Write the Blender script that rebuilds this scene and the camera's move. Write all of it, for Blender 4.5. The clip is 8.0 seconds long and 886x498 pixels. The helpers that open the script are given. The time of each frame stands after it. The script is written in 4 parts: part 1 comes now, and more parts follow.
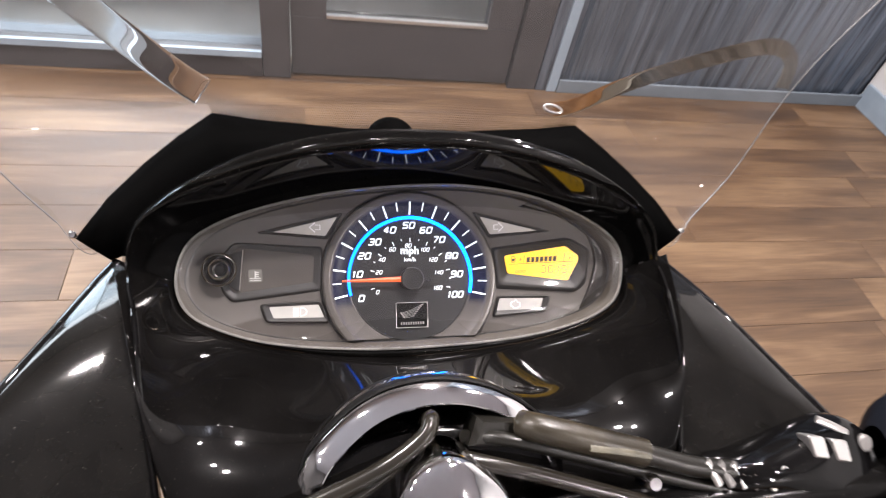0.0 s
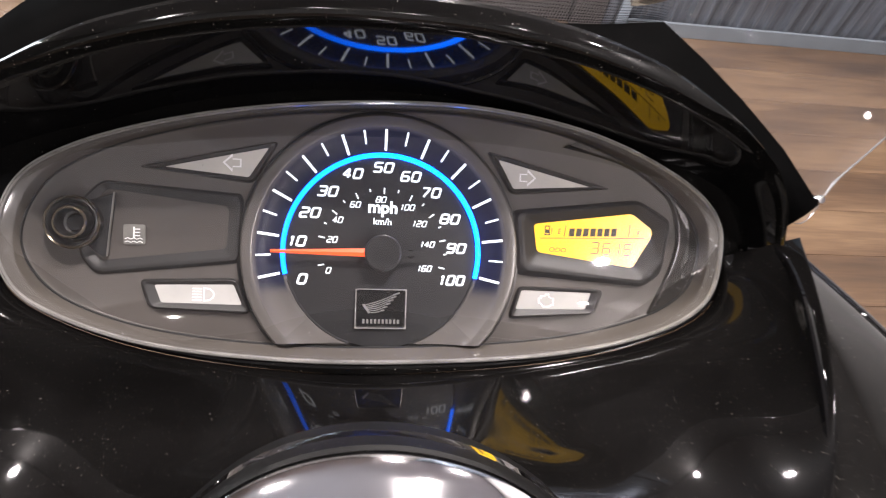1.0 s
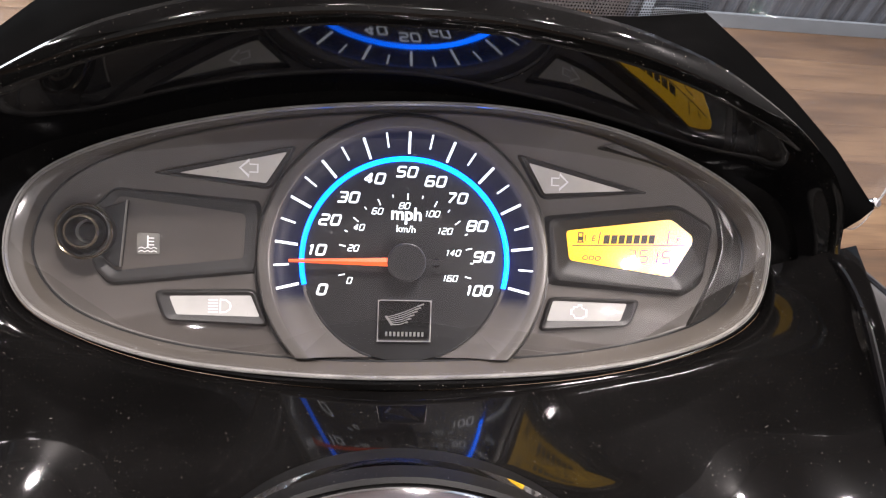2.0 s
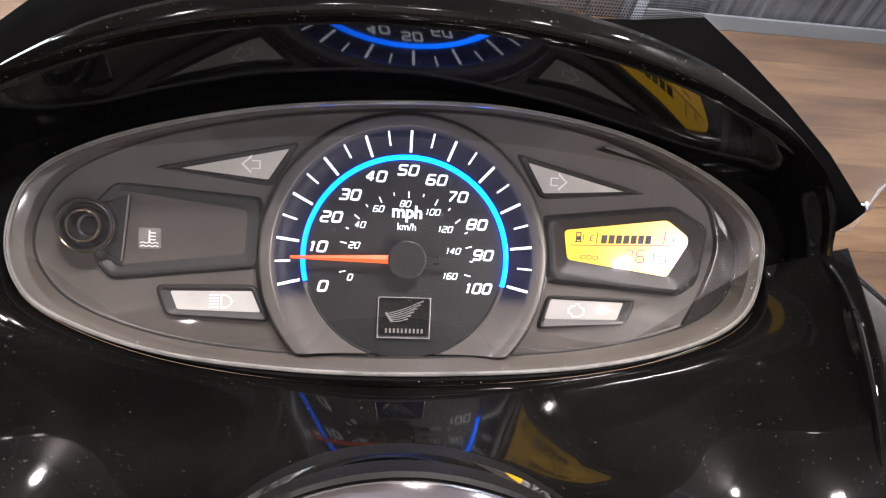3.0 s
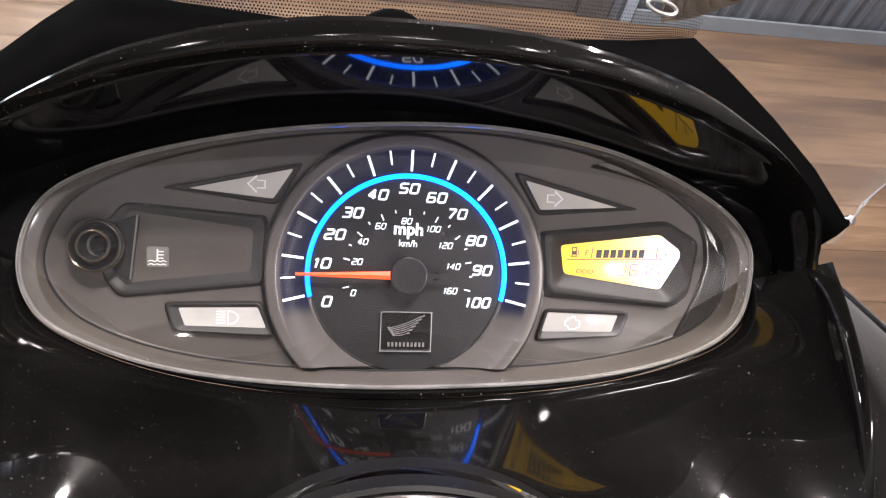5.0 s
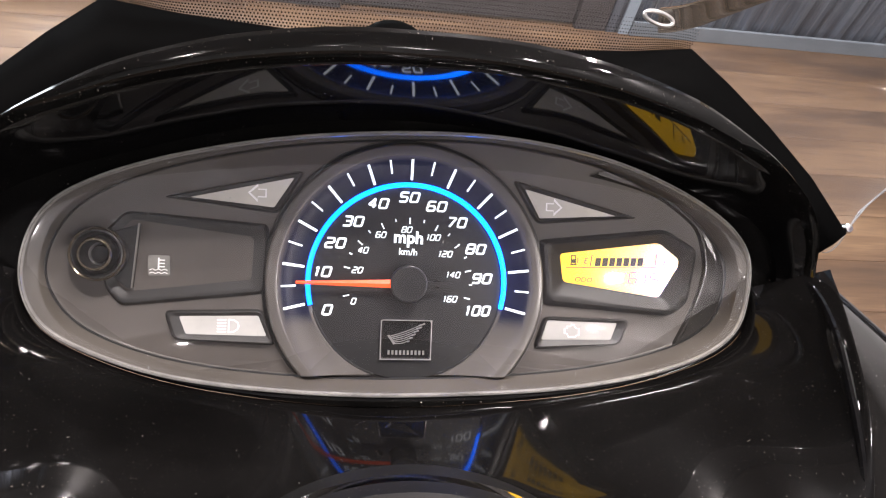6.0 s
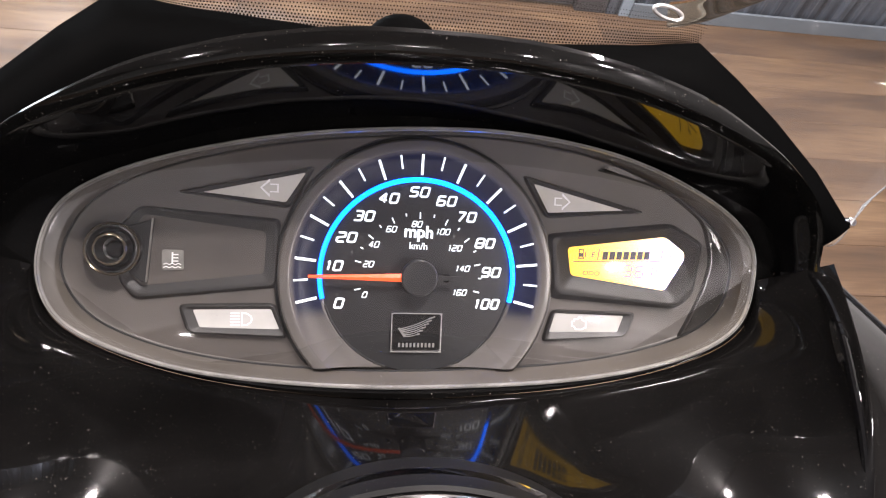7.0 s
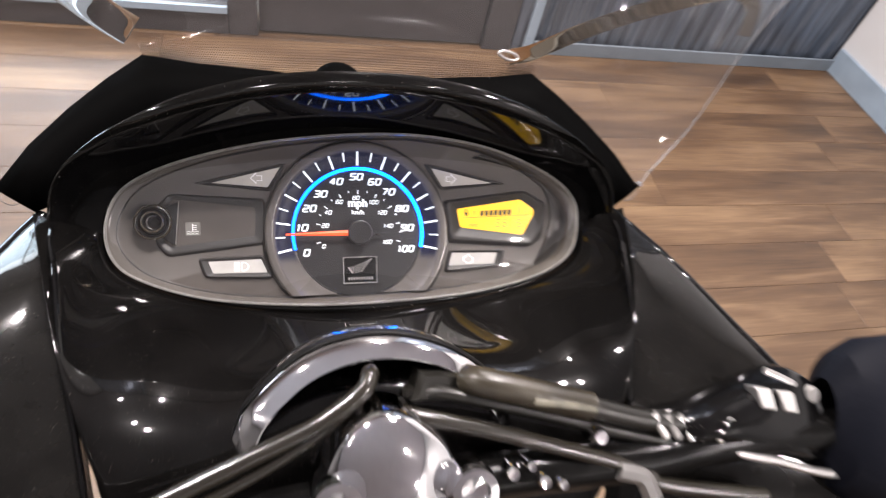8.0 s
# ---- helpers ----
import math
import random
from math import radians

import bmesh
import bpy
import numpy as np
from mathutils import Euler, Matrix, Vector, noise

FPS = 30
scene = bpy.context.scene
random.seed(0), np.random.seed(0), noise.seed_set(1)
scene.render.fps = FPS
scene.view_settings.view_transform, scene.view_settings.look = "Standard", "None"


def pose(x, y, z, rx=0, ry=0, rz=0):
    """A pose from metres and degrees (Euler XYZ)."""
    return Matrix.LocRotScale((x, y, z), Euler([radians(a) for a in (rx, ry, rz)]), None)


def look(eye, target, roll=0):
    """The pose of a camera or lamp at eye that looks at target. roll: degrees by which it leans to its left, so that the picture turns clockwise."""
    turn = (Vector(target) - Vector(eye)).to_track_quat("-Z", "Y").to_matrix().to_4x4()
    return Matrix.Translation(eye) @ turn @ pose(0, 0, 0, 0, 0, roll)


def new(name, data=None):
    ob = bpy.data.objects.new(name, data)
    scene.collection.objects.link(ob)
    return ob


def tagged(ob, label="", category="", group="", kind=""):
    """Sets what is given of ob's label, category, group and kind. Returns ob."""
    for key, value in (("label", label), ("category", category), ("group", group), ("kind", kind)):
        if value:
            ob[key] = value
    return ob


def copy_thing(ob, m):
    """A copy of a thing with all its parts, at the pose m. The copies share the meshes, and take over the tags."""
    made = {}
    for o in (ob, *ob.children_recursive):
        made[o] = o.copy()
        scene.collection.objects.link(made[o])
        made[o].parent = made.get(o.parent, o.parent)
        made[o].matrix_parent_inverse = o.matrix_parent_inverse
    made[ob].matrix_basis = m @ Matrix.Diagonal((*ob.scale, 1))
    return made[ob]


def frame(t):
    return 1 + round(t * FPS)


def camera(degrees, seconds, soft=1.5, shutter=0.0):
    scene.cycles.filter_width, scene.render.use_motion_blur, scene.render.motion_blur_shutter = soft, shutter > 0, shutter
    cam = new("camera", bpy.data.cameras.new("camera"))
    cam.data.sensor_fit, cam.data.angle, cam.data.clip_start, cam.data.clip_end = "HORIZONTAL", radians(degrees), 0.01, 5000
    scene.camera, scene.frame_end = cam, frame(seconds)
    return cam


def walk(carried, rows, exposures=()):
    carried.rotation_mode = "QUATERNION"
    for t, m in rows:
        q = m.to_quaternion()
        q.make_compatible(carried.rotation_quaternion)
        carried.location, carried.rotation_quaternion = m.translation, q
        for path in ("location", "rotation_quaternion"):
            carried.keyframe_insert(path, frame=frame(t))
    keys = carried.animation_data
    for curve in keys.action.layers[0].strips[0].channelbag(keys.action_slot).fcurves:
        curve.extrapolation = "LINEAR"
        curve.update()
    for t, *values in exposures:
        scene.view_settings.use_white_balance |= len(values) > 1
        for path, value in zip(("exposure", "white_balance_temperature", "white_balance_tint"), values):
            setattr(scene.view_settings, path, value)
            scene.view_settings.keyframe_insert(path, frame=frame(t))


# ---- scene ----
cam = camera(72.0, 8.0, soft=1.15, shutter=0.4)
PATH = [
    (0, -0.0568, -0.2141, 1.2813, 42.93, -8.82, -9.09),
    (0.5, -0.0313, -0.1621, 1.2390, 38.72, -7.66, -5.62),
    (1, -0.0094, -0.1302, 1.1954, 37.20, -7.58, -3.47),
    (1.5, -0.0092, -0.1186, 1.1892, 36.62, -5.67, -2.37),
    (3, -0.0134, -0.1196, 1.1907, 36.10, -7.08, -2.34),
    (3.5, -0.0145, -0.1211, 1.1930, 36.15, -7.19, -2.36),
    (4, -0.0139, -0.1214, 1.1939, 36.24, -7.12, -2.56),
    (5.5, -0.0189, -0.1172, 1.2002, 36.02, -7.75, -3.19),
    (6, -0.0180, -0.1197, 1.1992, 37.12, -7.59, -3.20),
    (6.5, -0.0220, -0.1170, 1.2008, 35.76, -7.92, -3.16),
    (7, -0.0229, -0.1176, 1.2031, 35.49, -7.83, -3.29),
    (7.5, -0.0242, -0.1353, 1.2182, 36.70, -8.40, -4.09),
    (8, -0.0396, -0.2142, 1.2704, 39.97, -10.36, -10.56),
]
walk(cam, [(t, pose(x, y, z, a, b, c)) for t, x, y, z, a, b, c in PATH], exposures=[(0.0, 0.33), (8.0, 0.36)])

# ---- world and lamps ----
world = bpy.data.worlds.new("world")
scene.world = world
world.use_nodes = True
sky = world.node_tree.nodes.new("ShaderNodeTexSky")
sky.sky_type, sky.sun_disc, sky.sun_elevation, sky.sun_rotation = "NISHITA", False, radians(12), radians(40)
world.node_tree.links.new(sky.outputs[0], world.node_tree.nodes["Background"].inputs[0])
world.node_tree.nodes["Background"].inputs[1].default_value = 0.18

ROOM_L, ROOM_R, ROOM_B, ROOM_F, CEIL = -4.2, 2.4, -8.5, 1.82, 3.0
LAMP_SPOTS = [(-3.6, -4.2), (-2.2, -5.2), (-0.6, -6.6), (0.55, -6.6), (2.1, -3.5), (1.56, 1.45), (-1.5, 0.75), (-1.36, 0.75), (1.62, -1.75), (0.42, 0.2), (0.75, 0.42), (1.8, -5.6), (-3.2, -0.8), (-2.9, 0.1), (0.42, 1.66)]
LAMP_POWER = 38.0
DAYLIGHT = 180.0

# ---- materials ----


def material(name, color, rough=0.5, metal=0.0, spec=0.5, vary=0.0, scale=40.0, bump=0.0, bump_scale=200.0, coat=0.0, emit=None, emit_strength=0.0, rough_vary=0.0, dust=0.0, stretch=(1, 1, 1), specks=0.0, haze=0.0, speck_size=0.14):
    mat = bpy.data.materials.new(name)
    mat.use_nodes = True
    nt = mat.node_tree
    b = nt.nodes["Principled BSDF"]
    b.inputs["Base Color"].default_value = (*color, 1)
    b.inputs["Roughness"].default_value = rough
    b.inputs["Metallic"].default_value = metal
    b.inputs["Specular IOR Level"].default_value = spec
    b.inputs["Coat Weight"].default_value = coat
    b.inputs["Coat Roughness"].default_value = 0.03
    tex = nt.nodes.new("ShaderNodeTexCoord")
    coord = nt.nodes.new("ShaderNodeMapping")
    coord.inputs["Scale"].default_value = stretch
    nt.links.new(tex.outputs["Object"], coord.inputs["Vector"])
    if haze:
        nh, rh = nt.nodes.new("ShaderNodeTexNoise"), nt.nodes.new("ShaderNodeMapRange")
        nh.inputs["Scale"].default_value, nh.inputs["Detail"].default_value = 16, 5
        nt.links.new(coord.outputs[0], nh.inputs["Vector"])
        rh.inputs["From Min"].default_value, rh.inputs["From Max"].default_value, rh.inputs["To Max"].default_value = 0.4, 0.65, haze
        nt.links.new(nh.outputs["Fac"], rh.inputs["Value"])
        nt.links.new(rh.outputs[0], b.inputs["Coat Weight"])
        b.inputs["Coat Roughness"].default_value = 0.32
    if vary or dust:
        n1 = nt.nodes.new("ShaderNodeTexNoise")
        n1.inputs["Scale"].default_value, n1.inputs["Detail"].default_value = scale, 6
        nt.links.new(coord.outputs[0], n1.inputs["Vector"])
        ramp = nt.nodes.new("ShaderNodeMapRange")
        ramp.inputs["From Min"].default_value, ramp.inputs["From Max"].default_value = 0.3, 0.7
        ramp.inputs["To Min"].default_value, ramp.inputs["To Max"].default_value = 1 - vary, 1 + vary
        nt.links.new(n1.outputs["Fac"], ramp.inputs["Value"])
        mul = nt.nodes.new("ShaderNodeVectorMath")
        mul.operation = "SCALE"
        mul.inputs[0].default_value = color
        nt.links.new(ramp.outputs[0], mul.inputs["Scale"])
        last = mul.outputs[0]
        if dust:
            n3 = nt.nodes.new("ShaderNodeTexNoise")
            n3.inputs["Scale"].default_value, n3.inputs["Detail"].default_value = 1700, 2
            nt.links.new(coord.outputs[0], n3.inputs["Vector"])
            r3 = nt.nodes.new("ShaderNodeMapRange")
            r3.inputs["From Min"].default_value, r3.inputs["From Max"].default_value = 0.7, 0.76
            r3.inputs["To Max"].default_value = dust
            nt.links.new(n3.outputs["Fac"], r3.inputs["Value"])
            mx = nt.nodes.new("ShaderNodeMix")
            mx.data_type = "RGBA"
            nt.links.new(r3.outputs[0], mx.inputs["Factor"])
            nt.links.new(last, mx.inputs[6])
            mx.inputs[7].default_value = (0.35, 0.32, 0.28, 1)
            last = mx.outputs[2]
        if specks:
            vo, big = nt.nodes.new("ShaderNodeTexVoronoi"), nt.nodes.new("ShaderNodeTexNoise")
            vo.inputs["Scale"].default_value, big.inputs["Scale"].default_value = 380, 15
            size, less, clump, both = (nt.nodes.new(k) for k in ("ShaderNodeMath", "ShaderNodeMath", "ShaderNodeMapRange", "ShaderNodeMath"))
            size.operation, size.inputs[1].default_value = "POWER", 2.6
            nt.links.new(coord.outputs[0], vo.inputs["Vector"])
            nt.links.new(coord.outputs[0], big.inputs["Vector"])
            nt.links.new(vo.outputs["Color"], size.inputs[0])
            shrink = nt.nodes.new("ShaderNodeMath")
            shrink.operation, shrink.inputs[1].default_value = "MULTIPLY", speck_size
            nt.links.new(size.outputs[0], shrink.inputs[0])
            less.operation = "LESS_THAN"
            nt.links.new(vo.outputs["Distance"], less.inputs[0])
            nt.links.new(shrink.outputs[0], less.inputs[1])
            clump.inputs["From Min"].default_value, clump.inputs["From Max"].default_value, clump.inputs["To Max"].default_value = 0.38, 0.62, specks
            nt.links.new(big.outputs["Fac"], clump.inputs["Value"])
            both.operation = "MULTIPLY"
            nt.links.new(less.outputs[0], both.inputs[0])
            nt.links.new(clump.outputs[0], both.inputs[1])
            ms = nt.nodes.new("ShaderNodeMix")
            ms.data_type = "RGBA"
            nt.links.new(both.outputs[0], ms.inputs["Factor"])
            nt.links.new(last, ms.inputs[6])
            ms.inputs[7].default_value = (0.5, 0.47, 0.42, 1)
            last = ms.outputs[2]
        nt.links.new(last, b.inputs["Base Color"])
    if rough_vary:
        n4 = nt.nodes.new("ShaderNodeTexNoise")
        n4.inputs["Scale"].default_value, n4.inputs["Detail"].default_value = 25, 8
        nt.links.new(coord.outputs[0], n4.inputs["Vector"])
        r4 = nt.nodes.new("ShaderNodeMapRange")
        r4.inputs["From Min"].default_value, r4.inputs["From Max"].default_value = 0.35, 0.75
        r4.inputs["To Min"].default_value, r4.inputs["To Max"].default_value = rough, rough + rough_vary
        nt.links.new(n4.outputs["Fac"], r4.inputs["Value"])
        nt.links.new(r4.outputs[0], b.inputs["Roughness"])
    if bump:
        n2 = nt.nodes.new("ShaderNodeTexNoise")
        n2.inputs["Scale"].default_value, n2.inputs["Detail"].default_value = bump_scale, 4
        nt.links.new(coord.outputs[0], n2.inputs["Vector"])
        bp = nt.nodes.new("ShaderNodeBump")
        bp.inputs["Strength"].default_value, bp.inputs["Distance"].default_value = bump, 0.001
        nt.links.new(n2.outputs["Fac"], bp.inputs["Height"])
        nt.links.new(bp.outputs["Normal"], b.inputs["Normal"])
    if emit:
        b.inputs["Emission Color"].default_value = (*emit, 1)
        b.inputs["Emission Strength"].default_value = emit_strength
    return mat


def clear(name, tint, gloss_rough=0.01, ior=1.45, gain=1.0, dust=0.0, haze=0.0, bend=0.0):
    """Thin clear plastic: lets light through, with a gloss that grows at grazing angles."""
    mat = bpy.data.materials.new(name)
    mat.use_nodes = True
    nt = mat.node_tree
    nt.nodes.remove(nt.nodes["Principled BSDF"])
    tr, gl, mix = nt.nodes.new("ShaderNodeBsdfRefraction" if bend else "ShaderNodeBsdfTransparent"), nt.nodes.new("ShaderNodeBsdfGlossy"), nt.nodes.new("ShaderNodeMixShader")
    fr, mu = nt.nodes.new("ShaderNodeFresnel"), nt.nodes.new("ShaderNodeMath")
    tr.inputs["Color"].default_value = (*tint, 1)
    gl.inputs["Roughness"].default_value = gloss_rough
    if bend:
        tr.inputs["IOR"].default_value, tr.inputs["Roughness"].default_value = bend, 0.02
    fr.inputs["IOR"].default_value = ior
    mu.operation, mu.inputs[1].default_value = "MULTIPLY", gain
    nt.links.new(fr.outputs[0], mu.inputs[0])
    nt.links.new(mu.outputs[0], mix.inputs[0])
    nt.links.new(tr.outputs[0], mix.inputs[1])
    nt.links.new(gl.outputs[0], mix.inputs[2])
    last = mix.outputs[0]
    if dust:
        co, no, mr = nt.nodes.new("ShaderNodeTexCoord"), nt.nodes.new("ShaderNodeTexNoise"), nt.nodes.new("ShaderNodeMapRange")
        big, mm, df, mx = nt.nodes.new("ShaderNodeTexNoise"), nt.nodes.new("ShaderNodeMath"), nt.nodes.new("ShaderNodeBsdfDiffuse"), nt.nodes.new("ShaderNodeMixShader")
        no.inputs["Scale"].default_value, no.inputs["Detail"].default_value = 700, 3
        big.inputs["Scale"].default_value = 14
        mr.inputs["From Min"].default_value, mr.inputs["From Max"].default_value, mr.inputs["To Max"].default_value = 0.66, 0.76, dust
        nt.links.new(co.outputs["Object"], no.inputs["Vector"])
        nt.links.new(co.outputs["Object"], big.inputs["Vector"])
        nt.links.new(no.outputs["Fac"], mr.inputs["Value"])
        mm.operation = "MULTIPLY"
        nt.links.new(mr.outputs[0], mm.inputs[0])
        nt.links.new(big.outputs["Fac"], mm.inputs[1])
        hz = nt.nodes.new("ShaderNodeMath")
        hz.inputs[1].default_value = haze
        nt.links.new(mm.outputs[0], hz.inputs[0])
        nt.links.new(hz.outputs[0], mx.inputs[0])
        nt.links.new(last, mx.inputs[1])
        nt.links.new(df.outputs[0], mx.inputs[2])
        last = mx.outputs[0]
    nt.links.new(last, nt.nodes["Material Output"].inputs[0])
    return mat


GLOSS = material("gloss_black_plastic", (0.0021, 0.002, 0.0021), 0.025, spec=0.25, rough_vary=0.03, vary=0.2, dust=0.15, specks=0.5, haze=0.05, speck_size=0.12)
FAIRING = material("dusty_gloss_black", (0.0055, 0.0052, 0.0048), 0.06, spec=0.22, rough_vary=0.07, vary=0.3, dust=0.25, specks=0.4, haze=0.05, speck_size=0.11)
PANEL = material("dusty_panel_black", (0.0028, 0.0026, 0.0025), 0.03, spec=0.22, rough_vary=0.05, vary=0.3, dust=0.25, specks=0.2, haze=0.06, speck_size=0.07)
COLLAR = material("dull_black_collar", (0.004, 0.004, 0.004), 0.5, spec=0.15, vary=0.2, dust=0.3)
BEAD = material("worn_gloss_black", (0.0026, 0.0025, 0.0023), 0.03, spec=0.38, rough_vary=0.09, vary=0.3, dust=0.7, specks=0.7, haze=0.1, speck_size=0.13)
SATIN = material("satin_black_plastic", (0.003, 0.0029, 0.0028), 0.13, spec=0.12, dust=0.2, specks=0.2, vary=0.25, bump=0.03, bump_scale=900, rough_vary=0.06)
PLATE = material("gauge_plate_grey", (0.064, 0.0565, 0.051), 0.44, vary=0.2, scale=25, rough_vary=0.1)
PLATE_DARK = material("gauge_recess_dark", (0.016, 0.0154, 0.015), 0.5, vary=0.15)
BEZEL = material("gauge_bezel_grey", (0.094, 0.087, 0.081), 0.27, vary=0.12, scale=30, bump=0.015, bump_scale=900)
STEP = material("smoked_step", (0.03, 0.0285, 0.027), 0.25, vary=0.2, scale=40, dust=0.25)
RIM = material("cluster_rim_grey", (0.078, 0.07, 0.061), 0.25, vary=0.15, scale=20, bump=0.05, bump_scale=700, dust=0.2)
DIAL = material("dial_black_print", (0.012, 0.012, 0.0125), 0.45, vary=0.2, scale=60)
BADGE_FRAME = material("polished_badge_frame", (0.22, 0.215, 0.21), 0.1, metal=0.8, spec=0.8)
BADGE_BLACK = material("gloss_badge_field", (0.01, 0.01, 0.01), 0.15)
POST = material("glossy_dark_plastic", (0.012, 0.0115, 0.011), 0.24, spec=0.4, rough_vary=0.1)
HUB = material("hub_black", (0.02, 0.02, 0.02), 0.3, bump=0.05)
WHITE = material("white_backlit_print", (0.8, 0.8, 0.8), 0.5, emit=(0.85, 0.93, 1.0), emit_strength=1.3)
BLUE = material("blue_backlit_ring", (0.0, 0.02, 0.1), 0.4, emit=(0.0, 0.13, 1.0), emit_strength=8.5)
grade = BLUE.node_tree
side, spread = grade.nodes.new("ShaderNodeSeparateXYZ"), grade.nodes.new("ShaderNodeMapRange")
grade.links.new(grade.nodes["Texture Coordinate"].outputs["Object"], side.inputs[0])
spread.inputs["From Min"].default_value, spread.inputs["From Max"].default_value = -0.034, 0.034
spread.inputs["To Min"].default_value, spread.inputs["To Max"].default_value = 6.0, 16.0
grade.links.new(side.outputs["X"], spread.inputs["Value"])
grade.links.new(spread.outputs[0], grade.nodes["Principled BSDF"].inputs["Emission Strength"])
NEEDLE = material("orange_needle", (0.8, 0.08, 0.02), 0.4, emit=(1.0, 0.12, 0.03), emit_strength=0.9)
LENS_GREY = material("unlit_lamp_lens", (0.43, 0.425, 0.405), 0.45, vary=0.15, scale=60)
TURN_GREY = material("unlit_turn_lamp_lens", (0.52, 0.508, 0.455), 0.42, vary=0.15, scale=60)
TEMP_GREY = material("dim_lamp_lens", (0.2, 0.195, 0.18), 0.4, vary=0.35, scale=150)
ICON = material("white_icon_print", (0.94, 0.94, 0.93), 0.5)
AMBER = material("amber_display", (0.55, 0.33, 0.02), 0.22, spec=1.0, emit=(1.0, 0.55, 0.01), emit_strength=1.1)
LCD_INK = material("display_segment_ink", (0.05, 0.035, 0.01), 0.4)
BADGE_GREY = material("badge_grey", (0.34, 0.335, 0.325), 0.35)
SILVER = material("embossed_silver", (0.45, 0.44, 0.43), 0.3, metal=0.8)
DIM_SILVER = material("dim_embossed_silver", (0.16, 0.155, 0.15), 0.35, metal=0.5)
BRONZE = material("stained_steel_collar", (0.2, 0.165, 0.12), 0.16, metal=0.9, vary=0.3, scale=80)
CHROME = material("chrome", (0.78, 0.77, 0.78), 0.04, metal=1.0, rough_vary=0.05)
SLEEVE = material("dull_brown_rubber", (0.022, 0.018, 0.011), 0.34, vary=0.4, bump=0.25, bump_scale=300, dust=0.3)
RUBBER = material("rubber_hose", (0.009, 0.0085, 0.007), 0.32, spec=0.4, vary=0.3, bump=0.2, bump_scale=300)
HOSE = material("glossy_dark_hose", (0.012, 0.0105, 0.008), 0.17, spec=0.55, vary=0.3, rough_vary=0.1)
WALL_TRIM = material("dull_blue_trim", (0.12, 0.145, 0.17), 0.45, vary=0.1, scale=10)
TAG = material("worn_pale_tag", (0.08, 0.074, 0.052), 0.4, vary=0.5, scale=120)
GRIP = material("blue_black_grip", (0.003, 0.0035, 0.006), 0.6, spec=0.06, bump=0.3, bump_scale=250)
STEEL = material("brushed_steel", (0.5, 0.48, 0.45), 0.28, metal=1.0, rough_vary=0.1)
ALU = material("cast_aluminium", (0.55, 0.54, 0.53), 0.38, metal=1.0, vary=0.1, bump=0.15, bump_scale=500)
FRIT = material("black_printed_screen_border", (0.0008, 0.0008, 0.0008), 0.6, spec=0.01)
CLEAR_RIDGE = clear("clear_moulded_rib", (0.96, 0.95, 0.94), 0.05, 1.3, 0.5, 0.2, bend=1.05)
GLASS_RIDGE = clear("clear_moulded_ridge", (0.92, 0.82, 0.7), 0.15, 1.3, 0.18, 0.3, bend=1.03)
CLEAR_LENS = clear("clear_gauge_lens", (0.97, 0.97, 0.96), 0.03, 1.5, 2.0, 0.2)
CLEAR_SCREEN = clear("clear_polycarbonate", (0.94, 0.93, 0.92), 0.03, 1.45, 1.2, 0.25, haze=0.024)
CLEAR_EDGE = clear("scuffed_clear_edge", (0.95, 0.94, 0.92), 0.1, 1.5, 2.2, 0.7, haze=0.05)
LENS_LIP = material("moulded_clear_lip", (0.2, 0.195, 0.185), 0.07, spec=1.0, vary=0.3, scale=90)
SCREEN_EDGE = material("polished_screen_edge", (0.12, 0.118, 0.118), 0.12, spec=0.6)



def band():
    """Dark print of the tick band, fading into the grey of the bezel at its rim and at its two ends."""
    mat = material("tick_band_print", (0.005, 0.0075, 0.026), 0.38, spec=0.3)
    nt = mat.node_tree
    b = nt.nodes["Principled BSDF"]
    co, xyz, length, flat = (nt.nodes.new(k) for k in ("ShaderNodeTexCoord", "ShaderNodeSeparateXYZ", "ShaderNodeVectorMath", "ShaderNodeVectorMath"))
    length.operation, flat.operation, flat.inputs[1].default_value = "LENGTH", "MULTIPLY", (1, 1, 0)
    nt.links.new(co.outputs["Object"], xyz.inputs[0])
    nt.links.new(co.outputs["Object"], flat.inputs[0])
    nt.links.new(flat.outputs[0], length.inputs[0])
    rim_fade, end_fade, both, mix = (nt.nodes.new(k) for k in ("ShaderNodeMapRange", "ShaderNodeMapRange", "ShaderNodeMath", "ShaderNodeMix"))
    rim_fade.interpolation_type = end_fade.interpolation_type = "SMOOTHSTEP"
    rim_fade.inputs["From Min"].default_value, rim_fade.inputs["From Max"].default_value = 0.0426, 0.0443
    end_fade.inputs["From Min"].default_value, end_fade.inputs["From Max"].default_value = -0.0105, -0.0165
    nt.links.new(length.outputs["Value"], rim_fade.inputs["Value"])
    nt.links.new(xyz.outputs["Y"], end_fade.inputs["Value"])
    both.operation = "MAXIMUM"
    nt.links.new(rim_fade.outputs[0], both.inputs[0])
    nt.links.new(end_fade.outputs[0], both.inputs[1])
    mix.data_type = "RGBA"
    nt.links.new(both.outputs[0], mix.inputs["Factor"])
    mix.inputs[6].default_value, mix.inputs[7].default_value = (0.005, 0.0075, 0.026, 1), (0.094, 0.087, 0.081, 1)
    nt.links.new(mix.outputs[2], b.inputs["Base Color"])
    return mat


BAND = band()
DIALM = pose(0, 0, 1.02, 38, 0, 0)

# ---- builders ----


